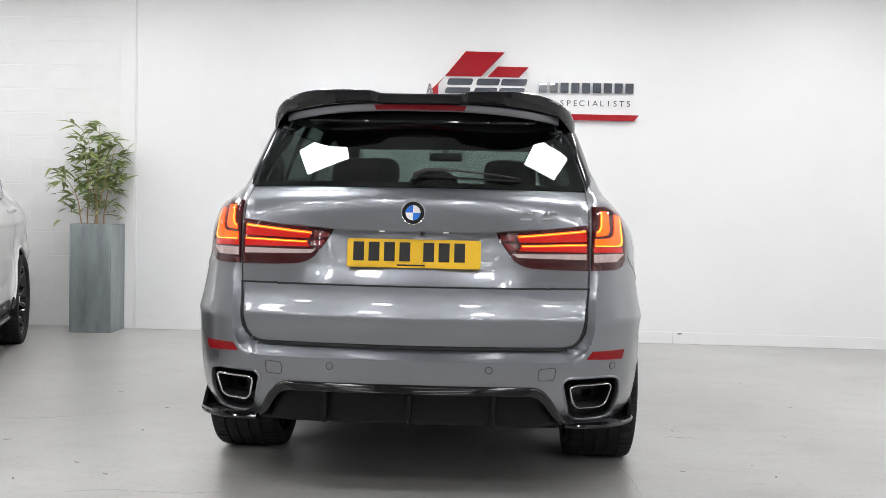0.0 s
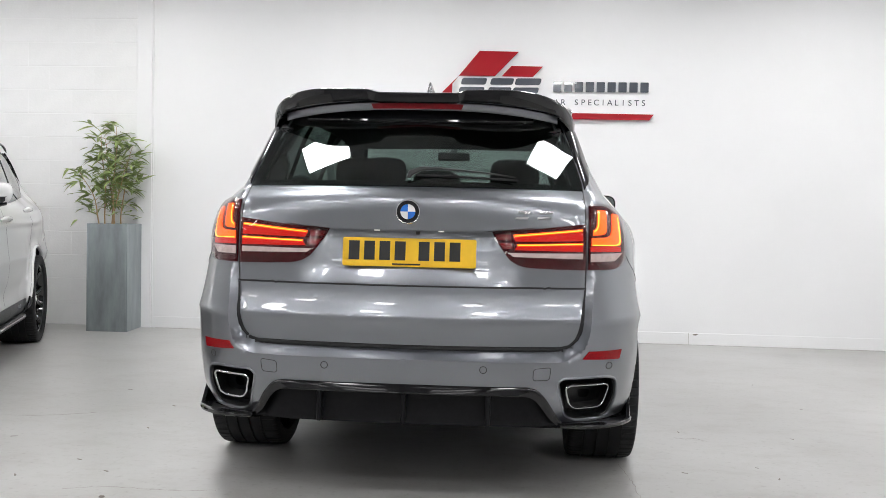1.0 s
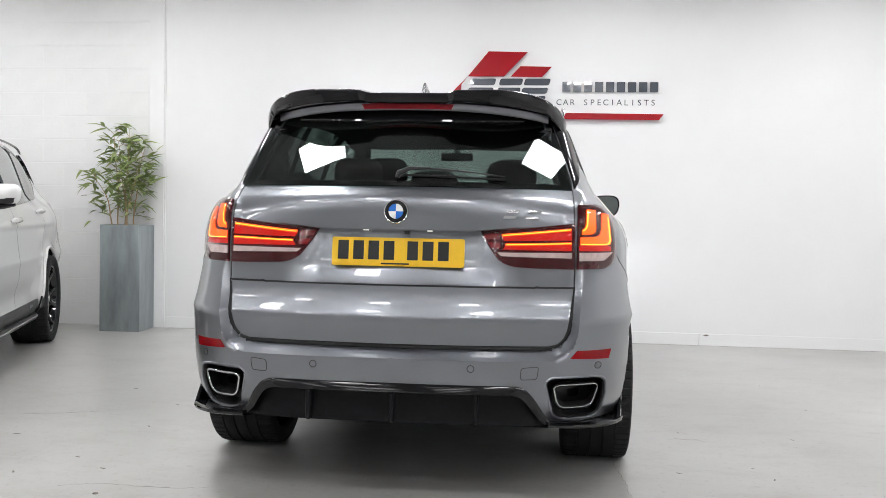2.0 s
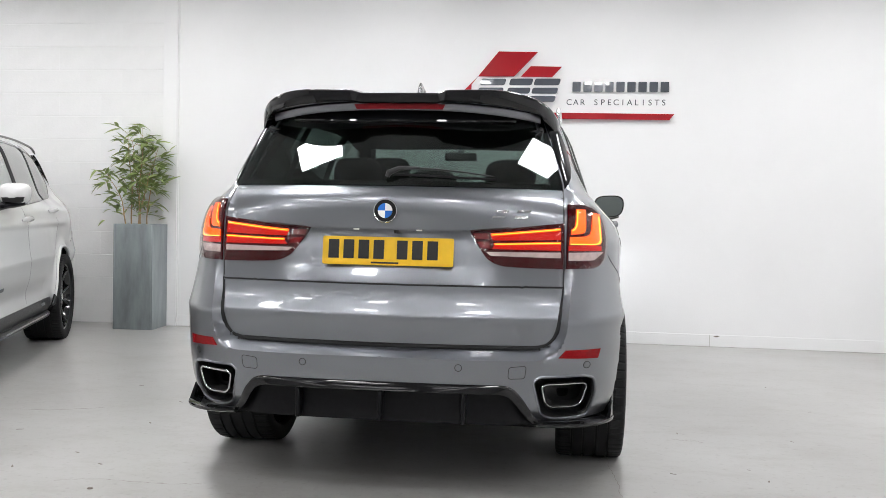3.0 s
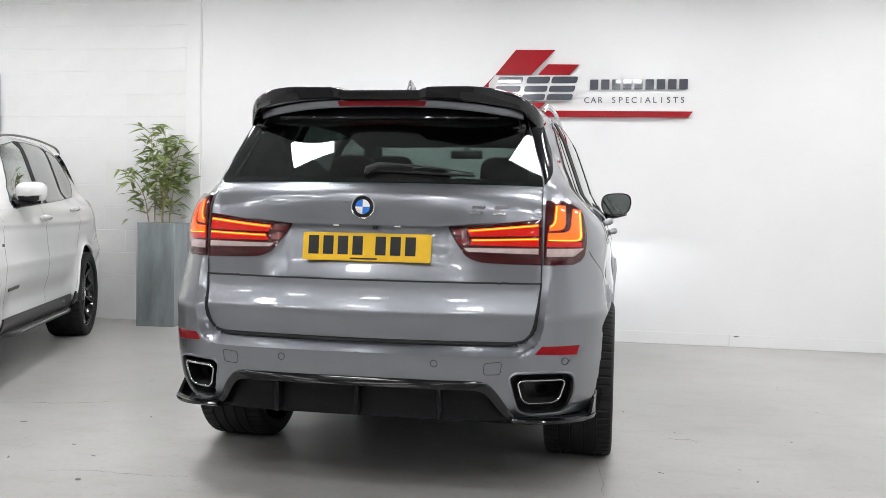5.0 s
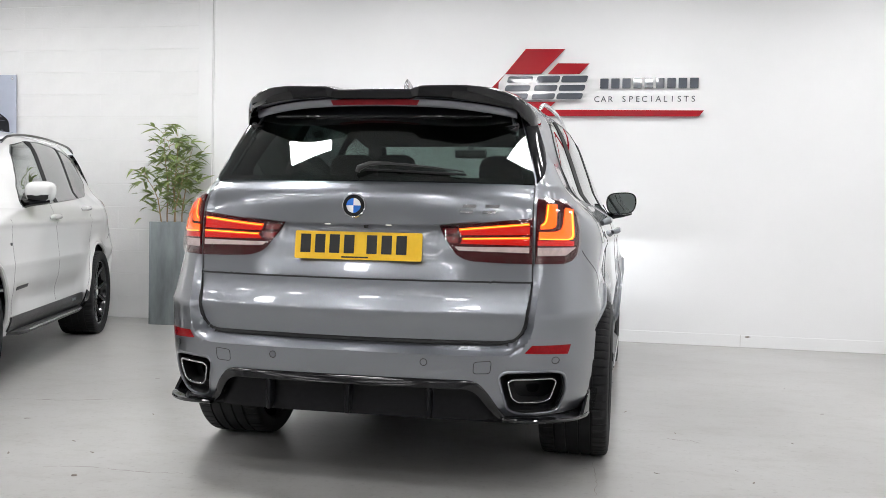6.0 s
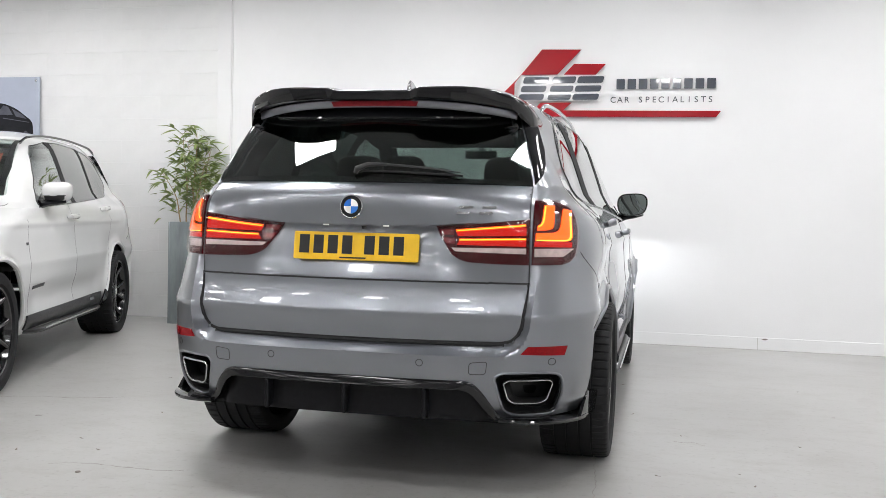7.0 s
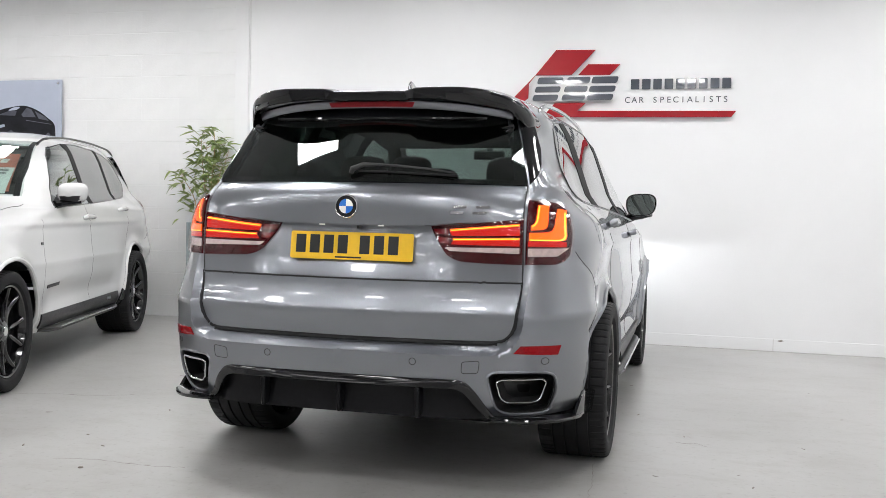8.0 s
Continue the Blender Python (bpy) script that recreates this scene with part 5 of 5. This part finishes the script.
def add_front(car, lit):
    at = on_front
    ws = [[(x, z) for x in np.linspace(-w, w, 31)] for z, w in zip(np.linspace(1.178, 1.592, 14), np.linspace(.757, .578, 14))]
    part("windscreen", sheet(ws, at, .004, .005), M["glass_screen"], car, "clear windscreen")
    for sg in (1, -1):
        edge = [[(sg * (w - d), z) for d in (.040, .02, .010)] for z, w in zip(np.linspace(1.178, 1.592, 14), np.linspace(.757, .578, 14))]
        part("screen_edge", sheet(edge, at, .002, .004), M["gloss_black"], car, "black printed edge of the windscreen")
    for sg in (1, -1):
        m = mirrored(on_front, sg)
        part("headlamp", sheet(between([(.46, .800), (.86, .80)], [(.44, .875), (.83, .90)], 22, 6), m, .006, .02), M["headlamp"], car, "clear headlamp")
        part("grille", sheet(between([(.03, .66), (.30, .66)], [(.04, .87), (.34, .86)], 10, 6), m, .008, .03), M["gloss_black"], car, "black grille")
        part("intake", sheet(between([(.42, .36), (.74, .38)], [(.40, .52), (.80, .54)], 12, 6), m, .006, .02), M["satin_black"], car, "black bumper intake")
        part("bonnet_seam", Geo().tube([on_side(sg, a, b, .0) for a, b in smooth_line([(3.366, 1.125), (3.43, 1.113), (3.502, 1.106), (3.655, 1.086), (3.85, 1.060), (4.05, 1.03)], 24)], .0026, 6), M["satin_black"], car, "thin dark seam beside the bonnet")
    part("intake", sheet(between([(-.34, .36), (.34, .36)], [(-.30, .52), (.30, .52)], 16, 5), on_front, .006, .02), M["satin_black"], car, "black bumper intake")
    part("front_plate", Geo().box((0, 4.90, .575), (.52, .012, .111), .004), M["white"], car, "plain white front plate")
    part("antenna", Geo().grid([[(w * .5 * s, .86 + f, 1.690 + h) for s in (-1, 1)] for f, h, w in ((.0, .0, .03), (.0, .045, .012), (.02, .062, .006), (.05, .055, .012), (.12, .022, .03), (.17, .0, .03))],
                                skirt=[[(0, .86 + f, 1.68) for s in (-1, 1)] for f, h, w in ((.0, .0, .03), (.0, .045, .012), (.02, .062, .006), (.05, .055, .012), (.12, .022, .03), (.17, .0, .03))]), M["alu"], car, "small roof antenna fin")


def sq(v, p):
    return math.copysign(abs(v) ** p, v)


def seat(car, x, y, back_top, head_z, wide):
    s = Geo()
    s.box((x, y + .22, .72), (wide, .52, .16), .05)
    s.box((x, y - .02, (back_top + .72) / 2), (wide, .14, back_top - .70), .05, pose(0, 0, 0, 10, 0, 0))
    p = part("seat", s, M["cloth"], car, "dark leather seat")
    rows = []
    for b in np.linspace(-math.pi / 2, math.pi / 2, 13):
        rows.append([(x + .128 * sq(math.cos(b), .55) * sq(math.cos(a), .7), y - .09 + .055 * sq(math.cos(b), .55) * sq(math.sin(a), .7), head_z + .090 * sq(math.sin(b), .7)) for a in np.linspace(0, 2 * math.pi, 25)])
    part("headrest", Geo().grid(rows), M["cloth"], p)
    for d in (-.05, .05):
        part("headrest_post", Geo().tube([(x + d, y - .075, head_z - .16), (x + d, y - .085, head_z - .05)], .006, 6), M["alu"], p)
    return p


def add_cabin(car):
    seat(car, -.38, 2.25, 1.27, 1.385, .50)
    seat(car, .38, 2.25, 1.27, 1.385, .50)
    seat(car, -.40, 1.45, 1.22, 1.335, .44)
    seat(car, .40, 1.45, 1.22, 1.335, .44)
    seat(car, 0, 1.45, 1.19, 1.275, .34)
    part("dashboard", Geo().box((0, 3.12, 1.03), (1.44, .42, .20), .06), M["cloth"], car, "dark dashboard")
    part("steering_wheel", Geo().tube([(.38 + .18 * math.cos(a), 2.86 + .05 * math.sin(a), 1.06 + .17 * math.sin(a)) for a in np.linspace(0, 2 * math.pi, 25)[:-1]], .016, 8, True), M["cloth"], car)
    part("cargo_cover", Geo().box((0, .86, 1.03), (1.30, .84, .03), .01), M["cloth"], car, "dark cargo cover")
    part("cabin_mirror", Geo().box((0, 2.66, 1.515), (.21, .035, .055), .02).tube([(0, 2.68, 1.53), (0, 2.66, 1.60)], .02, 8), M["cloth"], car)


def build_suv(name, label, category, paint, grey):
    car = tagged(new(name), label, category)
    build_skin(car, paint, M["dark"])
    add_lamps(car, grey)
    add_rear(car, grey)
    add_spoiler(car, grey)
    add_sides(car, grey)
    add_front(car, grey)
    add_cabin(car)
    return car


suv = build_suv("grey_suv", "metallic grey sport utility car with black spoiler and lit tail lamps", "car", M["grey_paint"], True)
suv.matrix_basis = pose(-.004, 0, 0, 0, 0, .7)
white_suv = build_suv("white_suv", "glossy white sport utility car parked by the block wall", "car", M["white_paint"], False)
white_suv.matrix_basis = pose(-4.857, 4.718, 0, 0, 0, 199.6)

# headlamps of the grey car, dipped; an added unseen plate cuts off each beam
for sg in (1, -1):
    lamp = bpy.data.lights.new("headlamp_light", "SPOT")
    lamp.energy, lamp.spot_size, lamp.spot_blend, lamp.shadow_soft_size, lamp.color = HEADLAMP_WATTS, radians(150), 0.6, 0.006, (0.93, 0.96, 1.0)
    ob = new("headlamp_light", lamp)
    ob.matrix_basis = look((sg * .74, 4.665, .838), (sg * .98, 5.2, .72))
    part("cutoff_shield", Geo().box((sg * .74, 4.66, .8475), (.26, .11, .003), .001), M["satin_black"], suv, "unseen black plate added to cut off the headlamp beam")

# the white car's cards, lettering bars and wing badge
g = sheet(between([(-.665, 1.235), (-.15, 1.235)], [(-.535, 1.515), (-.13, 1.515)], 10, 6), on_front, -.030, .002)
card = part("windscreen_card", g, M["card_red"], white_suv, "orange-red card behind the windscreen")
g = sheet(between([(-.655, 1.215), (-.20, 1.215)], [(-.585, 1.400), (-.20, 1.400)], 10, 6), on_front, -.022, .002)
part("price_card", g, M["card_white"], card, "pale price card")
for a, b, z0, z1 in ((-.565, -.50, 1.372, 1.380), (-.47, -.36, 1.372, 1.380), (-.565, -.52, 1.350, 1.358), (-.50, -.40, 1.350, 1.358)):
    part("text_bar", sheet(between([(a, z0), (b, z0)], [(a, z1), (b, z1)], 4, 2), on_front, -.018, .001), M["ink"], card)
for a, b, z0, z1 in ((-.505, -.455, 1.440, 1.470), (-.445, -.395, 1.440, 1.470)):
    part("text_bar", sheet(between([(a, z0), (b, z0)], [(a, z1), (b, z1)], 4, 2), on_front, -.026, .001), M["card_white"], card)
side_l = lambda a, b, off=0.0: on_side(-1, a, b, off)
part("badge_bar", sheet(between([(3.10, .578), (3.33, .570)], [(3.10, .600), (3.33, .592)], 6, 2), side_l, .004, .004), M["satin_black"], white_suv, "small plain dark bar")
part("badge_bar", sheet(between([(3.42, .862), (3.455, .862)], [(3.42, .880), (3.455, .880)], 4, 2), side_l, .004, .004), M["satin_black"], white_suv, "small plain dark bar")
part("badge_bar", sheet(between([(1.86, .372), (1.98, .372)], [(1.86, .392), (1.98, .392)], 4, 2), side_l, .015, .004), M["alu"], white_suv, "small plain bright bar")

# ---- the wall sign ----
sign = tagged(new("wall_sign"), "red and slate acrylic company sign standing off the white wall", "sign")
SIGN_Y = WALL_Y - .03


def panel(name, outline, material, y=SIGN_Y, thick=.012, label=""):
    return part(name, Geo().prism(outline, y - thick, y), material, sign, label)


panel("red_stripe", [(-.205, 2.403), (.125, 2.403), (.337, 2.623), (-.018, 2.630)], M["sign_red"], label="red slanted stripe")
panel("red_stripe", [(.186, 2.401), (.470, 2.397), (.557, 2.491), (.275, 2.496)], M["sign_red"], label="red slanted stripe")
panel("red_stripe", [(-.46, 2.145), (-.33, 2.145), (-.265, 2.20), (-.262, 2.33), (-.205, 2.403)], M["sign_red"], label="red slanted stripe")
panel("red_bar", [(-.13, 2.024), (1.520, 2.017), (1.560, 2.070), (.185, 2.080), (.262, 2.150), (-.02, 2.150)], M["sign_red"], label="long red base bar")
panel("letter_backing", [(-.240, 2.165), (.500, 2.165), (.560, 2.392), (-.178, 2.392)], M["sign_white"], SIGN_Y - .0125, .004)
for x0, x1 in ((-.228, .055), (.038, .300), (.262, .548)):
    lean = lambda u, z: (x0 + u + (z - 2.165) * .27, z)
    w = x1 - x0 - .055
    for z0, z1 in ((2.172, 2.226), (2.246, 2.300), (2.322, 2.382)):
        panel("slate_shape", rounded([lean(0, z0), lean(w, z0), lean(w, z1), lean(0, z1)], .020, 5), M["sign_grey"], SIGN_Y - .0170, .008)
for k in range(9):
    x = .655 + k * .0975
    panel("name_bar", rounded([(x, 2.268), (x + .074, 2.268), (x + .074, 2.358), (x, 2.358)], .006, 3), M["sign_grey"], WALL_Y - .012, .012, "plain slate bar")
for k in range(15):
    if k == 3:
        continue
    fc = bpy.data.curves.new("letter", "FONT")
    fc.body, fc.size, fc.extrude, fc.align_x = "CAR SPECIALISTS"[k], .0745, .003, "CENTER"
    tmp = bpy.data.objects.new("letter", fc)
    me = bpy.data.meshes.new_from_object(tmp)
    bpy.data.objects.remove(tmp)
    me.materials.clear()
    letter = part("letter", me, M["sign_grey"], sign, "slate raised letter")
    letter.matrix_basis = pose(.628 + k * .0600, WALL_Y - .004, 2.151, 90, 0, 0)
for x, z in ((.05, 2.50), (.35, 2.45), (.5, 2.05), (1.3, 2.05), (-.1, 2.25), (.2, 2.25), (.42, 2.25), (-.38, 2.19)):
    part("stand_off", Geo().revolve([(0, 0), (0, .008), (.031, .008), (.031, 0)], 12, pose(x, SIGN_Y - .0005, z, 0, 0, 90)), M["alu"], sign)

# ---- the poster ----
poster = tagged(part("wall_poster", Geo().box((-6.15, BLOCK_Y - .03, 1.86), (1.71, .012, 1.19), .002), M["poster"]), "pale blue printed panel showing a black car", "poster")
P0 = BLOCK_Y - .0362
def print_shape(name, outline, layer, material, label=""):
    part(name, Geo().prism([tuple(map(float, p)) for p in outline], P0 - .001 - .0009 * layer, P0 - .0009 * layer), material, poster, label)


body_line = [(-6.84, 1.58), (-6.86, 1.80), (-6.78, 1.93), (-6.45, 2.03), (-6.24, 2.07), (-6.08, 2.137), (-5.93, 2.168), (-5.76, 2.182), (-5.594, 2.130), (-5.475, 2.055), (-5.395, 1.995), (-5.372, 1.92), (-5.372, 1.76), (-5.41, 1.62)]
print_shape("printed_car", np.vstack([smooth_line(body_line, 60), [(-5.60, 1.55), (-6.7, 1.53)]]), 0, M["poster_car"], "flat dark car shape")
print_shape("printed_window", [(-5.80, 2.088), (-5.735, 2.160), (-5.675, 2.145), (-5.618, 2.058), (-5.78, 2.062)], 1.1, M["poster_mid"])
print_shape("printed_window", [(-5.63, 2.124), (-5.50, 2.062), (-5.452, 2.018), (-5.58, 2.042)], 1.1, M["poster_mid"])
print_shape("printed_window", [(-6.10, 2.085), (-5.96, 2.128), (-5.86, 2.128), (-5.88, 2.075)], 1.1, M["poster_mid"])
print_shape("printed_shine", smooth_line([(-5.97, 2.134), (-5.90, 2.164), (-5.82, 2.170), (-5.86, 2.140), (-5.95, 2.130)], 20), 2.2, M["poster"])
print_shape("printed_shine", [(-6.62, 1.962), (-6.36, 2.022), (-6.33, 2.008), (-6.60, 1.944)], 1.1, M["poster"])
print_shape("printed_lamp", [(-6.16, 1.965), (-6.02, 1.985), (-6.01, 1.958), (-6.12, 1.935)], 1.1, M["poster"])
print_shape("printed_trim", [(-5.74, 2.03), (-5.42, 1.985), (-5.42, 1.979), (-5.74, 2.022)], 1.1, M["poster_mid"])
for cx, cz, rx in ((-5.935, 1.800, .075), (-5.46, 1.775, .045)):
    for layer, k, mt in ((1.1, 1.0, M["poster_mid"]), (2.2, .72, M["poster_car"])):
        print_shape("printed_wheel", [(cx + k * rx * math.cos(q), cz + k * .118 * math.sin(q)) for q in np.linspace(0, 2 * math.pi, 25)[:-1]], layer, mt)
for x, z in ((-5.335, 2.415), (-6.96, 2.415), (-5.335, 1.305), (-6.96, 1.305)):
    part("fixing", Geo().revolve([(-.03, 0), (-.03, .012), (.010, .012), (.012, .010), (.012, 0)], 14, pose(x, P0, z, 0, 0, -90)), M["chrome"], poster, "chrome wall fixing")

# ---- the planter ----
POT = pose(-3.368, 4.985, 0, 0, 0, 3.5)
planter = tagged(new("planter"), "tall square galvanised zinc planter", "planter")
planter.matrix_basis = POT
h, t = .1875, .012
for q in (-1, 1):
    part("pot_side", Geo().box((q * (h - t / 2), 0, .4925), (t, 2 * h, .985), .003), M["zinc"], planter)
    part("pot_side", Geo().box((0, q * (h - t / 2), .4925), (2 * h - 2 * t, t, .985), .003), M["zinc"], planter)
part("pot_base", Geo().box((0, 0, .02), (2 * h - 2 * t, 2 * h - 2 * t, .03), .002), M["zinc"], planter)
part("soil", Geo().box((0, 0, .93), (2 * h - 2 * t - .002, 2 * h - 2 * t - .002, .06), .01), M["soil"], planter, "dark planting soil")

plant = tagged(new("bamboo_plant"), "leafy green bamboo with tan canes in the zinc planter", "plant")
plant.matrix_basis = POT @ Matrix.Translation((-.035, 0, 0))
rng = random.Random(7)


def leaf_mesh(length, width, droop):
    rows = []
    for f in (0, .12, .3, .55, .8, 1):
        w = width * math.sin(math.pi * min(1, f ** .7)) * .5 + .0006
        z = -droop * f * f * length
        rows.append([(f * length, -w, z + w * .5), (f * length, 0, z), (f * length, w, z + w * .5)])
    g = Geo().grid(rows)
    me = g.mesh("leaf", 60)
    me.materials.append(M["leaf"])
    return me


LEAVES = [leaf_mesh(.140, .034, .15), leaf_mesh(.125, .031, .4), leaf_mesh(.105, .027, .05), leaf_mesh(.150, .033, .5)]
CANES = ((-.06, .02, 1.83, -.05, .0), (.03, -.03, 1.88, .02, .03), (.085, .03, 1.70, .10, .0), (-.015, .07, 1.78, -.10, .05), (.06, -.08, 1.55, .15, -.06), (-.09, -.05, 1.45, -.16, -.05))
for x, y, top, lx, ly in CANES:
    pts = [(x + lx * f * f + .008 * math.sin(9 * f + x * 40), y + ly * f * f, .94 + (top - .94) * f) for f in np.linspace(0, 1, 9)]
    c = part("cane", Geo().tube(pts, list(np.linspace(.0075, .002, 9)), 7), M["cane"], plant)
    for k in range(10):
        f = .36 + .64 * (k / 9) if top > 1.6 else .25 + .75 * k / 9
        i = min(int(f * 8), 7)
        p = Vector(pts[i]).lerp(Vector(pts[i + 1]), f * 8 - i)
        a = rng.uniform(0, 2 * math.pi)
        out = rng.uniform(.05, .21) * (1.15 - .45 * f)
        q = p + Vector((math.cos(a) * out, math.sin(a) * out * .8, rng.uniform(-.02, .07)))
        part("twig", Geo().tube([p, p.lerp(q, .5) + Vector((0, 0, .012)), q], [.0022, .0016, .001], 5), M["cane"], plant)
        for j in range(5):
            base = p.lerp(q, rng.uniform(.45, 1))
            ob = new("leaf", rng.choice(LEAVES))
            ob.parent = plant
            ob.matrix_basis = Matrix.Translation(base) @ pose(0, 0, 0, rng.uniform(-35, 35), rng.uniform(-48, 16), math.degrees(a) + rng.uniform(-75, 75)) @ Matrix.Scale(rng.uniform(.8, 1.2), 4)

# the finest leaves, too many to count, as one mesh
fine = Geo()
for x, y, top, lx, ly in CANES:
    for k in range(34):
        f = (.08 if k % 7 == 0 else .52) + rng.random() * (.25 if k % 7 == 0 else .48)
        p = Vector((x + lx * f * f, y + ly * f * f, .94 + (top - .94) * f))
        a = rng.uniform(0, 2 * math.pi)
        out = rng.uniform(.01, .19) * (1.15 - .45 * f)
        src = LEAVES[k % 4]
        m = Matrix.Translation(p + Vector((math.cos(a) * out, math.sin(a) * out, rng.uniform(-.02, .06)))) @ pose(0, 0, 0, rng.uniform(-35, 35), rng.uniform(-48, 16), math.degrees(a) + rng.uniform(-70, 70)) @ Matrix.Scale(rng.uniform(.6, 1.0), 4)
        fine.add([m @ v.co for v in src.vertices], [tuple(q.vertices) for q in src.polygons])
tagged(part("foliage", fine, M["leaf"], plant, "fine green bamboo leaves", 60, recalc=False), "fine green bamboo leaves", kind="stuff")

# ---- small marks and the block wall ----
setting("floor_mark", Geo().revolve([(0, 0), (0, .012), (.004, .010), (.005, 0)], 14, pose(-1.194, .025, .0005, 0, -90, 0)), M["grime"], "small flattened grit mark on the floor", "mark")


# specks, scuffs and hairline cracks in the floor
SPOTS = ((.901, 3.011), (1.015, 2.066), (1.282, 1.592), (1.18, .766), (1.532, .91), (1.588, .729), (1.856, 1.535), (2.033, 3.164), (2.136, 2.356), (-1.556, 1.753), (-1.484, 1.193), (-1.341, .384), (-1.688, .271), (-2.003, 2.177), (-2.052, .909), (-1.541, .546))
for x, y in SPOTS:
    r, turn = rng.uniform(.004, .010), rng.uniform(0, math.pi)
    rim = [(x + r * rng.uniform(.6, 1.2) * (2.2 * math.cos(q) * math.cos(turn) - .5 * math.sin(q) * math.sin(turn)), y + r * rng.uniform(.6, 1.2) * (2.2 * math.cos(q) * math.sin(turn) + .5 * math.sin(q) * math.cos(turn))) for q in np.linspace(0, 2 * math.pi, 11)[:-1]]
    n = len(rim)
    g = Geo().add([(a, b, .0012) for a, b in rim] + [(a, b, -.004) for a, b in rim], [tuple(range(n))] + [(i, i + n, (i + 1) % n + n, (i + 1) % n) for i in range(n)])
    setting("floor_mark", g, M["grime"], "small brown scuff in the floor paint", "mark")
for line in ([(.889, 1.09), (.906, .779), (.929, .598), (.937, .346)], [(-2.75, 1.15), (-2.45, 1.32), (-2.15, 1.38), (-1.9, 1.50)], [(1.24, 1.46), (1.29, 1.44), (1.35, 1.45), (1.40, 1.40)], [(-1.393, .105), (-1.27, .155), (-1.135, .16), (-.937, .152), (-.784, .184)]):
    pts = [(x + rng.uniform(-.006, .006), y + rng.uniform(-.006, .006)) for x, y in smooth_line(line, 26)]
    setting("floor_crack", Geo().tube([(x, y, -.0002) for x, y in pts], [rng.uniform(.0004, .0013) for p in pts], 5), M["grime"], "hairline crack in the painted concrete floor", "crack")

# a butt joint in the skirting with a knocked-off chip of paint beside it
setting("baseboard_joint", Geo().box((1.93, WALL_Y - .0085, .054), (.0025, .002, .106), .0004), M["grime"], "thin vertical butt joint in the white skirting", "joint")
chip = [(1.985 + rng.uniform(.5, 1.2) * .030 * math.cos(q), .094 + rng.uniform(.5, 1.2) * .008 * math.sin(q)) for q in np.linspace(0, 2 * math.pi, 12)[:-1]]
setting("baseboard_chip", Geo().prism(chip, WALL_Y - .0092, WALL_Y - .006), M["grime"], "small brown chip in the skirting paint", "mark")

# grime in the joint between wall and floor
g = Geo()
row = []
for x in np.arange(-3.05, X_RIGHT, .035):
    w = .003 + .011 * rng.random() ** 3
    row.append(((x, WALL_Y - .0085, .0012), (x, WALL_Y - .0085 - w, .0012), (x, WALL_Y - .0085 - w, -.01), (x, WALL_Y - .0085, -.01)))
g.grid([list(r) + [r[0]] for r in row])
setting("floor_joint", g, M["grime"], "brownish grime in the joint along the wall", "joint")


def block_shape(length):
    """A block with soft top and bottom edges and square ends."""
    b, h = .0024, .1110
    prof = [(-.05, -h + b), (-.05, h - b), (-.05 + b, h), (.05, h), (.05, -h), (-.05 + b, -h)]
    n = len(prof)
    v = [(s * length / 2, y, z) for s in (-1, 1) for y, z in prof]
    return Geo().add(v, [tuple(range(n))[::-1], tuple(range(n, 2 * n))] + [(i, (i + 1) % n, n + (i + 1) % n, n + i) for i in range(n)]).mesh("block", 20)


block_mesh, half_mesh = block_shape(.4399), block_shape(.2149)
for me in (block_mesh, half_mesh):
    me.materials.append(M["block"])
for r in range(15):
    x = -3.255
    odd = r % 2
    while x > X_LEFT + .3:
        me, w = (half_mesh, .215) if odd and x == -3.255 else (block_mesh, .44)
        ob = new("block", me)
        ob.parent = wall_block
        ob.location = (x - w / 2, BLOCK_Y + .0505 + rng.uniform(-.0008, .0008), .1125 + r * .225)
        x -= w
